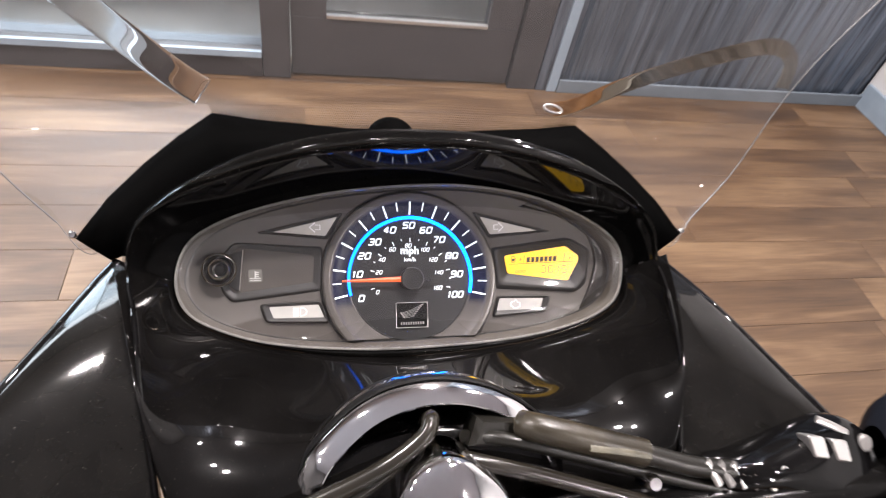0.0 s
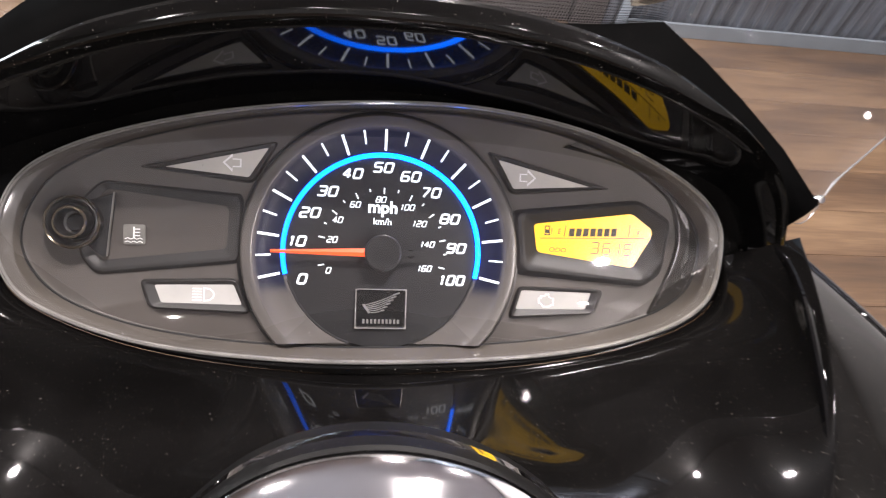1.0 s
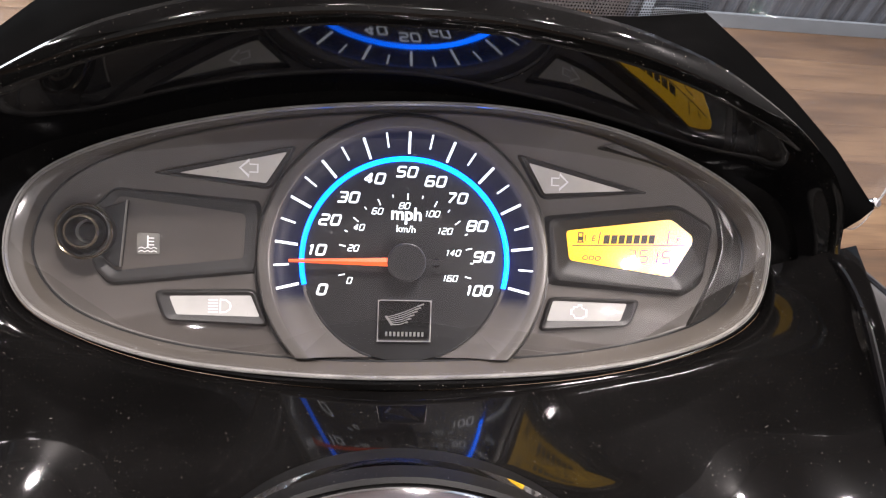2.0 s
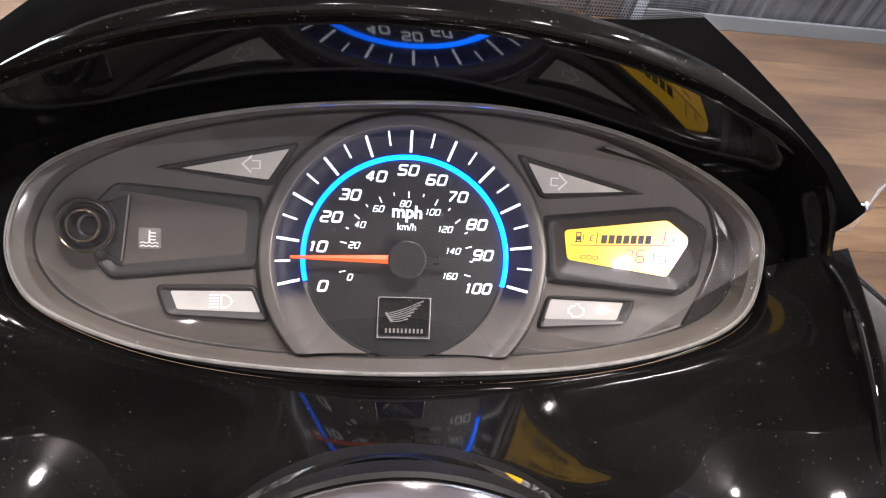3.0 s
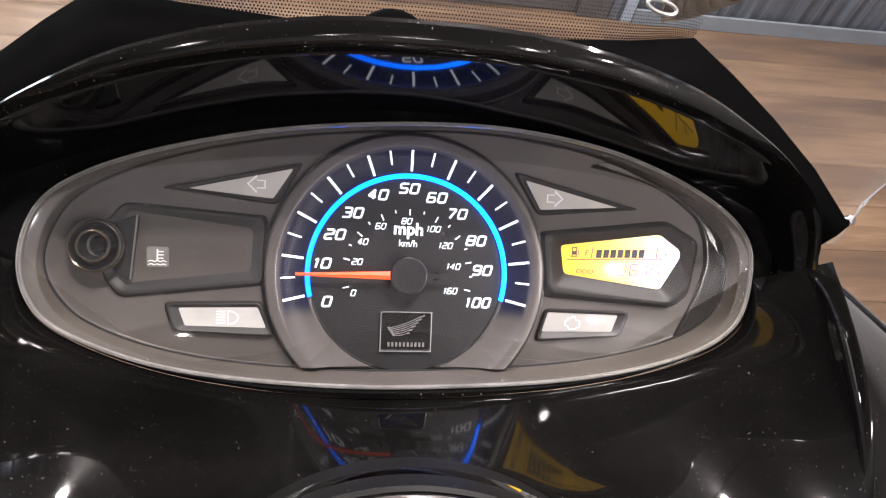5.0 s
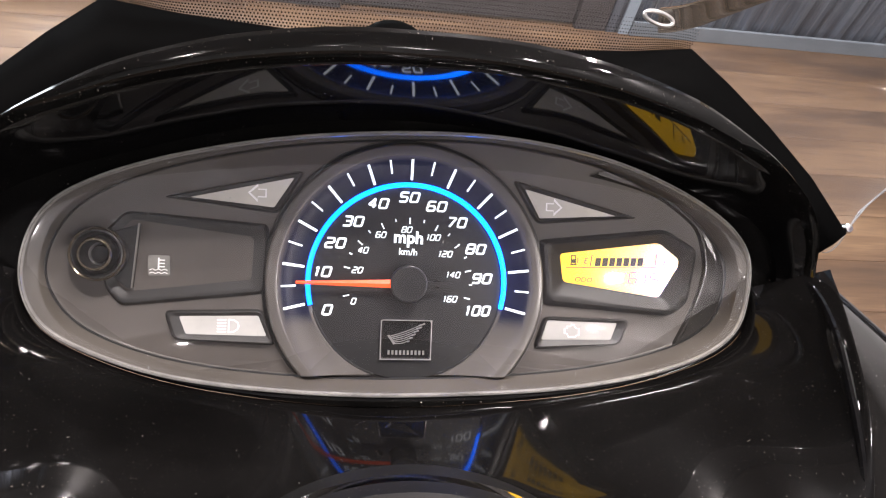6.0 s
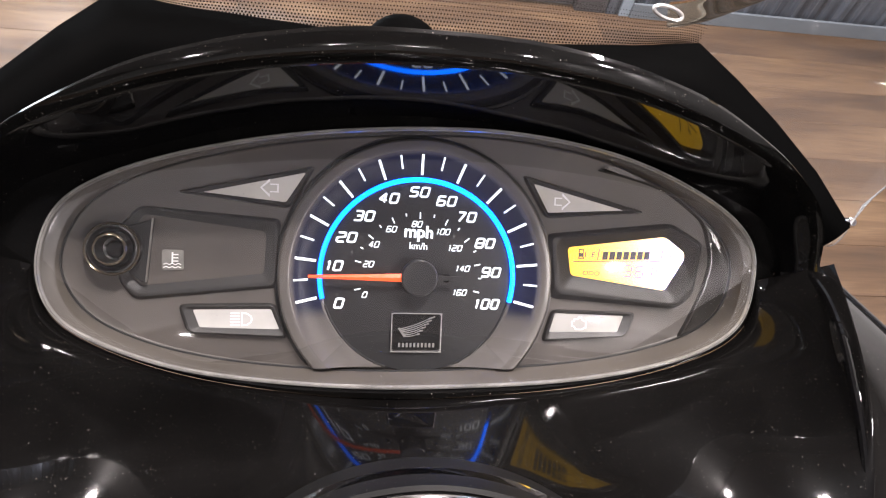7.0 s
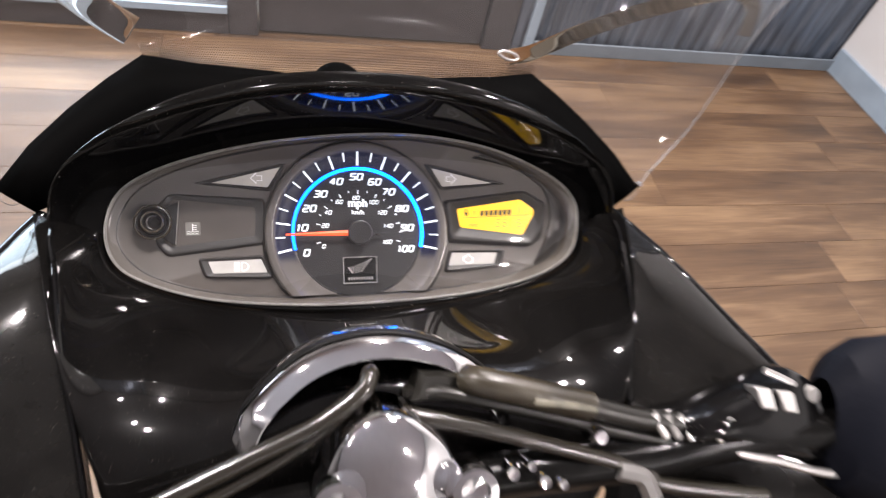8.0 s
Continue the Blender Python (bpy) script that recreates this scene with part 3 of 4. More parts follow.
INNER = [(-118.4, 2), (-113.2, 17.2), (-101, 28), (-77.3, 37.7), (-43, 45.8), (-3, 50.2), (34, 50.3), (70.8, 43.8), (101.2, 30.4), (117.4, 15.6), (120.3, 2), (114, -12.6), (94, -23.2), (56, -30.8), (1, -33.9), (-40, -32.9), (-74.6, -28.8), (-99.5, -21.2), (-113, -11.5)]
N = 120


def ring(pts, w, n=N):
    return [(p.x, p.y, w) for p in spline([(*p, 0) for p in pts], n, True)]


# plate of the instrument cluster, with its sloping rim
bm = loft([ring(INNER, 0.0), ring([(x * 0.985, y * 0.985) for x, y in INNER], -0.6), [(0, 0, -0.6)] * N], True)
cluster = part("instrument_cluster", bm, PLATE, scooter, "dark grey instrument cluster with lit dial and amber display")
between = lambda k: [(a[0] * (1 - k) + b[0] * k, a[1] * (1 - k) + b[1] * k) for a, b in zip(INNER, LENS)]
part("cluster_rim", loft([ring(INNER, 0.6), ring(between(0.12), 2.0), ring(between(0.5), 4.6), ring(between(0.86), 7.4), ring(LENS, 9.2)], True), RIM, cluster, "brown-grey sloping rim")
part("lens_gasket", loft([ring(LENS, 9.0), ring([(a[0] * 0.7 + b[0] * 0.3, a[1] * 0.7 + b[1] * 0.3) for a, b in zip(LENS, SOCKET)], 10.0), ring([(a[0] * 0.3 + b[0] * 0.7, a[1] * 0.3 + b[1] * 0.7) for a, b in zip(LENS, SOCKET)], 10.3), ring([(x * 1.004, y * 1.006) for x, y in SOCKET], 9.8), ring([(x * 1.012, y * 1.02) for x, y in SOCKET], 8.6)], True), BEAD, cluster, "glossy black gasket round the lens")
part("rim_groove", tube(ring(INNER, 0.7) + ring(INNER, 0.7)[:1], 0.5, 6, 240), HUB, cluster, "dark groove")
FACET = [(66.4, 41.4), (80, 38.6), (92.4, 34.8), (103.7, 27.8), (109.5, 21.9), (112.5, 10.7), (111.4, 2.3), (108, -7.2), (101.3, -20.6)]
crest = spline([(*p, 0.0) for p in FACET], 40)
foot = spline([(70.8, 43.4, 0), (85, 38.0, 0), (101.0, 29.8, 0), (111, 22.6, 0), (117, 15.4, 0), (119.8, 7, 0), (119.9, 2, 0), (117.6, -6, 0), (113.4, -12.6, 0), (104, -19.6, 0)], 40)
part("plate_step", loft([[(a.x - 0.9, a.y - 0.3, -0.62) for a in crest], [(a.x - 0.3, a.y, 0.9) for a in crest], [(a.x + 0.4, a.y, 1.0) for a in crest], [tuple(a.lerp(b, 0.3) + Vector((0, 0, 0.2))) for a, b in zip(crest, foot)], [(b.x, b.y, 0.35) for b in foot]]), STEP, cluster, "smoked sloping step of the plate")
cap = []
for s, w in ((1.0, 9.7), (1.0, 10.8), (0.997, 11.8), (0.99, 12.6), (0.975, 13.2), (0.945, 13.8), (0.85, 15.2), (0.65, 17.4), (0.4, 19.2), (0.15, 20.0)):
    cap.append([(p[0] * s + 1 * (1 - s), p[1] * s + 6 * (1 - s), w) for p in ring(LENS, 0)])
lens = part("gauge_lens", loft(cap[5:] + [[(1, 6, 20.1)] * N], True), CLEAR_LENS, scooter, "clear domed plastic lens")
lens.visible_shadow = False
flange = part("lens_flange", loft(cap[:6], True), CLEAR_EDGE, lens, "scuffed clear edge of the lens")
flange.visible_shadow = False

part("lens_lip", tube(ring(LENS, 10.5) + ring(LENS, 10.5)[:1], 0.75, 10, 240), LENS_LIP, scooter, "bright moulded lip of the lens")

# speedometer
PROF = [(33.9, -0.4), (34.2, 0.7), (35.2, 1.0), (38.0, 1.25), (41.0, 1.9), (43.4, 3.0), (44.3, 3.7), (45.0, 4.0), (46.6, 4.1), (47.8, 3.9), (48.5, 3.2), (48.9, 1.5), (49.2, -0.4)]
bm = bmesh.new()
rows = []
for k in range(121):
    a = radians(-71.5 + 323 * k / 120)
    rows.append([(q * math.cos(a), q * math.sin(a), w) for q, w in PROF])
loft(rows, False, bm)
bm.verts.ensure_lookup_table()
bm.faces.new(bm.verts[:len(PROF)])
bm.faces.new(bm.verts[-len(PROF):])
bmesh.ops.bisect_plane(bm, geom=list(bm.verts) + list(bm.edges) + list(bm.faces), dist=1e-4, plane_co=(0, -32.4, 0), plane_no=(0, -1, 0), clear_outer=True)
speedo = part("speedometer", bm, BEZEL, scooter, "round speedometer with white numerals and blue ring")
part("dial_face", lathe([(0.1, 0.55), (33.9, 0.55), (34.3, 0.2)], 96), DIAL, speedo, "black printed dial face")
tick_w = lambda r: float(np.interp(r, [p[0] for p in PROF], [p[1] for p in PROF]))


def sloped_band(r0, r1, a0, a1, lift, n=80):
    rows = []
    for k in range(n + 1):
        a = radians(a0 + (a1 - a0) * k / n)
        rows.append([(r * math.cos(a), r * math.sin(a), tick_w(r) + lift) for r in np.linspace(r0, r1, 8)])
    return loft(rows)


part("tick_band", sloped_band(35.3, 44.4, -43, 223, 0.06, 120), BAND, speedo, "blue-black tick band fading at its ends")
part("dial_groove", tube([(34.1 * math.cos(radians(a)), 34.1 * math.sin(radians(a)), 0.75) for a in np.linspace(198, 251, 24)], 0.38, 6, 40), HUB, speedo, "dark groove")
part("dial_groove", tube([(34.1 * math.cos(radians(a)), 34.1 * math.sin(radians(a)), 0.75) for a in np.linspace(-71, -16, 24)], 0.38, 6, 40), HUB, speedo, "dark groove")
part("bezel_groove", tube([(49.5 * math.cos(radians(a)), 49.5 * math.sin(radians(a)), -0.35) for a in np.linspace(-39, 219, 90)], 0.75, 6, 200), HUB, speedo, "dark groove round the bezel")
part("lit_ring", tube([(34.5 * math.cos(radians(a)), 34.5 * math.sin(radians(a)), 1.25) for a in np.linspace(194, -14, 90)], 0.85, 10, 180), BLUE, speedo, "glowing blue ring")
SPAN0, SPAN = 193.0, 206.0
for k in range(21):
    a = radians(SPAN0 - SPAN * k / 20)
    r0, hw = (36.2, 0.42) if k % 2 == 0 else (38.6, 0.3)
    c, s = math.cos(a), math.sin(a)
    bm = bmesh.new()
    pts = [(r * c - t * s, r * s + t * c, tick_w(r) + 0.22) for r, t in ((r0, -hw), (43.3, -hw), (43.3, hw), (r0, hw))]
    low = [(x, y, z - 0.12) for x, y, z in pts]
    loft([low, pts], True, bm)
    bm.verts.ensure_lookup_table()
    bm.faces.new(bm.verts[4:8])
    part("tick", bm, WHITE, speedo, smooth=False)
for s, u, v in (("0", -27.6, -10.0), ("10", -29.6, 3.2), ("20", -25.6, 13.3), ("30", -19.7, 21.0), ("40", -11.3, 27.6), ("50", -0.5, 30.2), ("60", 9.3, 27.4), ("70", 16.7, 22.0), ("80", 23.9, 12.8), ("90", 26.5, 2.3), ("100", 25.4, -9.3)):
    figures(s, 3.2, 2.6 if len(s) < 3 else 2.35, u, v, 0.7, 0.68, WHITE, speedo, 0.28)
for s, u, v in (("0", -18.7, -6.8), ("20", -17.7, 4.1), ("40", -16.0, 11.1), ("60", -10.0, 16.7), ("80", -1.0, 18.8), ("100", 8.5, 16.4), ("120", 13.0, 10.7), ("140", 16.1, 3.4), ("160", 15.3, -5.3)):
    figures(s, 1.95, 1.35, u, v, 0.7, 0.34, WHITE, speedo, 0.3)
lettering("mph", 6.0, -0.3, 15.9, 0.72, WHITE, speedo, -1.0, 0.0, 0.16, "unit_text")
lettering("km/h", 3.3, -0.3, 10.9, 0.7, WHITE, speedo, -1.0, 0.0, 0.03, "unit_text")
for k in range(17):
    a = radians(SPAN0 - SPAN * k / 16)
    r0, r1, hw = (20.8, 23.0, 0.22) if k % 2 == 0 else (21.9, 23.0, 0.22)
    c, s = math.cos(a), math.sin(a)
    part("minor_tick", prism([(r * c - t * s, r * s + t * c) for r, t in ((r0, -hw), (r1, -hw), (r1, hw), (r0, hw))], 0.6, 0.75), WHITE, speedo, smooth=False)
for u in (-10.6, 10.2):
    part("screw", lathe([(1.5, 0.5), (1.5, 0.9), (1.1, 1.2), (0.5, 1.1), (0.1, 0.8)], 16, (u, -0.2)), POST, speedo)
na = radians(SPAN0 - SPAN * 6.0 / 100)
c, s = math.cos(na), math.sin(na)
bm = bmesh.new()
for r, h, w in ((5.0, 1.45, 5.4), (38.2, 0.5, 5.0)):
    for t, dw in ((-h, -0.35), (0, 0.35), (h, -0.35)):
        bm.verts.new((r * c - t * s, r * s + t * c, w + dw))
bm.verts.ensure_lookup_table()
for q in ((0, 1, 4, 3), (1, 2, 5, 4), (2, 0, 3, 5), (3, 4, 5), (0, 2, 1)):
    bm.faces.new([bm.verts[i] for i in q])
part("needle", bm, NEEDLE, speedo, "glowing orange-red needle", smooth=False)
part("needle_tail", prism([(r * c - t * s, r * s + t * c) for r, t in ((-5, -1.1), (-15.5, -0.5), (-15.5, 0.5), (-5, 1.1))], 4.4, 5.2), HUB, speedo, "black counterweight")
part("needle_hub", lathe([(6.3, 1.0), (6.4, 6.0), (6.25, 6.4), (5.9, 6.55), (5.6, 6.5), (3, 6.5), (0.1, 6.5)], 40), HUB, speedo, "round black hub cap")
# maker's plate: a square frame with a plain fan shape
SQ = [(-9.2, -12.8), (-9.2, -27.2), (9.2, -27.2), (9.2, -12.8)]
SQI = [(x * 0.9, -20 + (y + 20) * 0.88) for x, y in SQ]
badge = part("badge", frame_prism(rounded(SQ, 1.0), rounded(SQI, 0.8), 0.5, 1.6, 0.8), BADGE_FRAME, speedo, "square embossed badge with a plain fan shape", smooth=False)
edge_line = [(*p, 1.45) for p in rounded([(x * 0.965, -20 + (y + 20) * 0.96) for x, y in SQ], 1.0)]
part("badge_edge", tube(edge_line + edge_line[:1], 0.2, 6, 120), SILVER, speedo, "bright bevelled edge of the badge")
part("badge_field", prism(SQI, 0.5, 0.85), BADGE_BLACK, speedo, "gloss black badge field", smooth=False)
part("badge_stroke", prism([(-6.6, -18.6), (-5.9, -18.3), (-3.6, -21.4), (-4.4, -21.7)], 0.8, 1.05), SILVER, speedo, "bright root of the fan", smooth=False)
for k in range(6):
    a = (-6.0 + 0.4 * k, -18.9 - 0.5 * k)
    b = (6.6 - 1.05 * k, -14.2 - 1.25 * k)
    t = tuple(a[j] * 0.18 + b[j] * 0.82 for j in (0, 1))
    part("badge_stroke", tube([(*a, 0.92), ((a[0] + t[0]) / 2 + 0.3, (a[1] + t[1]) / 2 - 0.25, 0.95), (*t, 0.95)], 0.11, 6, 8), BADGE_GREY, speedo)
    part("badge_stroke", tube([(*t, 0.95), (*b, 0.98)], 0.26, 6, 4), SILVER, speedo)
for k in range(10):
    u = -6.3 + 1.36 * k
    part("badge_bar", prism([(u, -25.3), (u, -23.8), (u + 0.75, -23.8), (u + 0.75, -25.3)], 0.8, 1.0), SILVER, speedo, "plain silver bar", smooth=False)


def lamp_window(name, pts, outer, label, mat=LENS_GREY):
    pts, outer = rounded(pts, 0.7), rounded(outer, 2.6)
    part(name + "_frame", frame_prism(outer, pts, -0.6, 1.3, 0.1), PLATE_DARK, cluster)
    return part(name, prism(pts, -0.6, 0.25), mat, cluster, label, smooth=False)


lamp_window("turn_lamp", [(-74.2, 26.9), (-40.2, 35.1), (-46.7, 24.6)], [(-83.5, 26.6), (-36.6, 37.8), (-45.2, 22.4)], "unlit warm grey turn signal window", TURN_GREY)
lamp_window("turn_lamp", [(41.2, 35.1), (47.1, 24.8), (76.2, 26.8)], [(36.4, 38.4), (46.2, 22.6), (85.5, 26.4)], "unlit warm grey turn signal window", TURN_GREY)
lamp_window("beam_lamp", [(-76.6, -13.2), (-50.8, -12.6), (-47.8, -19.6), (-74.3, -19.2)], [(-81.8, -11.4), (-49.4, -10.4), (-44.6, -23.0), (-78.6, -21.4)], "unlit grey high beam window")
lamp_window("engine_lamp", [(51.6, -12.2), (78.3, -12.8), (76.1, -19.0), (49.5, -19.3)], [(50.2, -10.8), (83.6, -11.4), (80.2, -20.8), (46.6, -23.2)], "unlit grey engine lamp window")


def arrow_icon(cx, cy, d):
    o = [(-3.3, 0), (0, 3.2), (0, 1.5), (3.0, 1.5), (3.0, -1.5), (0, -1.5), (0, -3.2)]
    pts = [(cx + d * x, cy + y) for x, y in o]
    inn = [(cx + d * (x * 0.78 + 0.1), cy + y * 0.7) for x, y in o]
    part("arrow_icon", loft([[(*p, 0.42) for p in pts], [(*p, 0.42) for p in inn]], True), ICON, cluster, smooth=False)


arrow_icon(-52.2, 29.3, 1)
arrow_icon(52.2, 29, -1)
# beam icon: five dashes and a D
for k in range(5):
    part("beam_dash", prism([(-64.2, -14.0 - k), (-61.2, -14.0 - k), (-61.2, -14.45 - k), (-64.2, -14.45 - k)], 0.3, 0.42), ICON, cluster, smooth=False)
dpts = [(-60.6, -13.8), (-58.6, -14.0), (-57.2, -15.0), (-56.8, -16.2), (-57.2, -17.4), (-58.6, -18.4), (-60.6, -18.6)]
part("beam_icon", loft([[(*p, 0.42) for p in dpts], [(-58.9 + (x + 58.9) * 0.74, -16.2 + (y + 16.2) * 0.78, 0.42) for x, y in dpts]], True), ICON, cluster, smooth=False)
epts = [(61.0 + (x - 61.8) * 0.86, -16.0 + (y + 16.4) * 0.86) for x, y in ((58.2, -17.6), (58.2, -15.2), (59.2, -15.2), (59.2, -14.2), (61.2, -14.2), (61.2, -13.4), (63.0, -13.4), (63.0, -14.4), (64.2, -15.2), (65.2, -15.2), (65.2, -18.4), (64.2, -18.4), (63.4, -19.2), (60.2, -19.2), (59.2, -17.6))]
part("engine_icon", loft([[(*p, 0.42) for p in epts], [(61.0 + (x - 61.0) * 0.8, -16.0 + (y + 16.0) * 0.8, 0.42) for x, y in epts]], True), ICON, cluster, smooth=False)

# left recess with temperature window, reset post and small plate
RO = [(-94.4, 21.6), (-49, 18.8), (-48.2, 16.5), (-48.4, -3), (-49.4, -5.2), (-95.5, -10.4), (-100.5, -4.5), (-103, 12.3)]
RI = [(-92.6, 18.7), (-54, 14.4), (-53, 13), (-53.5, 0.6), (-54.2, -0.4), (-93.4, -5.4), (-97, -2), (-98, 12)]
RO, RI = rounded(RO, 2.5), rounded(RI, 1.2)
part("recess_edge", frame_prism(RO, RI, -0.6, 1.0, -0.3), PLATE_DARK, cluster)
part("recess_floor", prism(RI, -0.6, -0.25), PLATE, cluster, smooth=False)
part("divider_plate", prism([(-89.5, 17.2), (-91.3, -4), (-93, -4.2), (-98, 0), (-99, 14)], -0.4, 1.6, 0.4), HUB, cluster, "small black triangular plate", smooth=False)
part("divider_edge", prism([(-89.3, 17.4), (-91.1, -4.0), (-91.6, -4.0), (-89.8, 17.4)], 1.3, 1.9), STEEL, cluster, smooth=False)
part("reset_post", lathe([(8.3, -0.4), (8.6, 4.4), (8.2, 5.2), (7.5, 5.5), (7.0, 5.0), (6.6, 3.0), (5.7, 2.6), (5.4, 6.4), (5.1, 7.1), (4.4, 7.1), (4.1, 6.5), (3.8, 2.2), (2.9, 1.8), (2.6, 2.6), (2.2, 2.8), (0.1, 2.8)], 48, (-101.0, 7)), POST, scooter, "black ringed reset button socket")
part("post_ring", lathe([(5.2, 6.7), (5.35, 7.1), (5.0, 7.4), (4.6, 7.3)], 40, (-101.0, 7)), BRONZE, cluster, "thin bright ring")
part("post_collar", lathe([(8.4, 4.7), (8.8, 5.2), (8.4, 5.7), (8.0, 5.4)], 40, (-101.0, 7)), BRONZE, cluster, "worn bright collar")
part("temperature_window", prism(rounded([(-87, 7.0), (-80, 7.0), (-79.9, 0.3), (-86.9, 0.1)], 0.9), -0.3, 0.15), TEMP_GREY, cluster, "unlit temperature window", smooth=False)
part("thermometer_icon", prism([(-83.8, 6.2), (-83.3, 6.2), (-83.3, 2.4), (-83.8, 2.4)], 0.1, 0.28), ICON, cluster, smooth=False)
for k in range(3):
    part("icon_dash", prism([(-83.3, 5.6 - 1.1 * k), (-81.6, 5.6 - 1.1 * k), (-81.6, 5.2 - 1.1 * k), (-83.3, 5.2 - 1.1 * k)], 0.1, 0.28), ICON, cluster, smooth=False)
for v in (2.1, 1.0):
    part("icon_wave", tube([(-86.4 + 0.95 * k, v + (0.28 if k % 2 else -0.1), 0.2) for k in range(7)], 0.16, 6, 30), ICON, cluster)

# amber display
LO = [(46.6, 17.0), (96.0, 22.8), (109.6, 15.4), (106.2, -5.0), (99.2, -10.0), (48.8, -6.6)]
LI = [(55.4, 12.3), (93.6, 17.5), (101.7, 11.8), (101.8, 9.1), (94.4, -3.0), (57.0, 2.0)]
LO, LI = rounded(LO, 3), rounded(LI, 1.6)
part("display_frame", frame_prism(LO, LI, -0.6, 2.2, -0.4), PLATE_DARK, cluster)
display = part("display", prism(LI, -0.6, -0.2), AMBER, scooter, "lit amber display with fuel bars", smooth=False)


def ink(pts, name="segment"):
    part(name, prism(pts, -0.2, -0.08), LCD_INK, display, smooth=False)


ink([(57.8, 7.3), (99.3, 8.6), (99.3, 8.3), (57.8, 7.0)], "divider_line")
for k in range(7):
    u = 68.9 + 2.75 * k
    v = 8.1 + 0.085 * k
    ink([(u, v), (u + 2.1, v + 0.07), (u + 2.45, v + 3.1), (u + 0.35, v + 3.0)], "fuel_bar")
ink([(67.0, 7.9), (67.3, 7.9), (67.9, 12.2), (67.6, 12.2)])
ink([(92.3, 8.7), (92.6, 8.7), (93.2, 13.4), (92.9, 13.4)])
for q in ([(59.4, 8.2), (61.9, 8.3), (61.9, 8.7), (59.4, 8.6)], [(59.7, 8.6), (60.05, 8.6), (60.05, 11.8), (59.7, 11.8)], [(61.3, 8.6), (61.65, 8.6), (61.65, 11.8), (61.3, 11.8)], [(59.7, 11.5), (61.65, 11.5), (61.65, 11.9), (59.7, 11.9)], [(60.0, 9.0), (61.3, 9.0), (61.3, 10.4), (60.0, 10.4)], [(62.2, 8.9), (62.5, 8.9), (62.5, 11.0), (62.2, 11.0)]):
    ink(q, "fuel_icon")
lettering("E", 2.8, 65.2, 9.8, -0.1, LCD_INK, display, 0, 0.2, 0.02)
lettering("F", 2.6, 96.2, 10.0, -0.1, LCD_INK, display, 0, 0.2, 0.02)
lettering("ODO", 2.4, 64.7, 2.9, -0.1, LCD_INK, display, -2, 0.2, 0.02, stretch=1.2)
SEVEN = {"3": "abgcd", "6": "afgedc", "1": "bc", "5": "afgcd"}


def seven(ch, u, v, w=2.9, h=4.2, t=0.36, lean=0.12):
    """A slanted seven-segment figure of thin bars."""
    m = h / 2
    seg = {"a": (0, h, w, h), "g": (0, m, w, m), "d": (0, 0, w, 0), "f": (0, m, 0, h), "b": (w, m, w, h), "e": (0, 0, 0, m), "c": (w, 0, w, m)}
    for k in SEVEN[ch]:
        x0, y0, x1, y1 = seg[k]
        g = 0.18
        q = [(x0 + g, y0 - t / 2), (x1 - g, y0 - t / 2), (x1 - g, y0 + t / 2), (x0 + g, y0 + t / 2)] if y0 == y1 else [(x0 - t / 2, y0 + g), (x0 + t / 2, y0 + g), (x0 + t / 2, y1 - g), (x0 - t / 2, y1 - g)]
        ink([(u + x + lean * y, v + y) for x, y in q], "digit_segment")


for ch, u in (("3", 77.6), ("6", 82.2), ("1", 85.8), ("5", 90.6)):
    seven(ch, u, 2.0 - 0.02 * (u - 78))

# ---- cowling round the cluster ----
LIP = [(0, 62.3, 49), (22, 61.8, 48.6), (48, 59, 46.5), (67, 55.5, 44), (82, 51.7, 41), (95, 47.5, 37.5), (108, 43, 33), (118, 38.6, 29), (130, 31, 24), (138, 20, 20), (140.5, 6, 17), (139, -6, 26)]
OUT = [(0, 70.6, 54), (25, 70, 53.6), (50, 66.9, 51.5), (68, 63, 48.8), (83, 58.6, 46), (97, 52.7, 42.5), (111, 45.8, 38.5), (121, 40, 34.5), (132, 31, 30), (139, 20, 25), (142, 6, 20), (141, -6, 28)]
UP = [(-120.5, -6), (-121.5, 1.5), (-116.5, 19), (-103, 30), (-78, 39.3), (-43, 47), (-3, 51.2), (34, 51.4), (72, 45.2), (104, 32.5), (121.5, 18.5), (124.5, 2.5), (123.5, -6)]
M = 81
lip = spline(mirror_row(LIP), M)
out = spline(mirror_row(OUT), M)
edge0 = [Vector((p.x * 1.008, p.y * 1.012, 9.0)) for p in spline([(*p, 0) for p in UP], M)]
rim = []
for k, p in enumerate(lip):
    t = (lip[min(k + 1, M - 1)] - lip[max(k - 1, 0)]).normalized()
    side = Vector((t.y, -t.x, 0)).normalized()
    q = p + side * ((p.z - 7.5) * (0.16 + 0.04 * min(1.0, abs(p.x) / 60) + 0.12 * (max(0.0, abs(p.x) - 45) / 70) ** 1.5))
    rim.append(Vector((q.x, q.y, 7.5)))
low = [Vector((p.x * 1.06, p.y * 1.06 + 2, p.z - 26)) for p in out]
rows = [edge0, [a.lerp(b, 0.7) for a, b in zip(edge0, rim)], rim,
        [r.lerp(l, 0.35) for r, l in zip(rim, lip)],
        [r.lerp(l, 0.65) for r, l in zip(rim, lip)],
        [r.lerp(l, 0.93) for r, l in zip(rim, lip)],
        lip,
        [l.lerp(o, 0.12) + Vector((0, 0, 2.2)) for l, o in zip(lip, out)],
        [l.lerp(o, 0.45) + Vector((0, 0, 2.6)) for l, o in zip(lip, out)],
        [l.lerp(o, 0.85) + Vector((0, 0, 1.4)) for l, o in zip(lip, out)],
        out,
        [o.lerp(k, 0.12) + Vector((0, 0, -1)) for o, k in zip(out, low)],
        low]
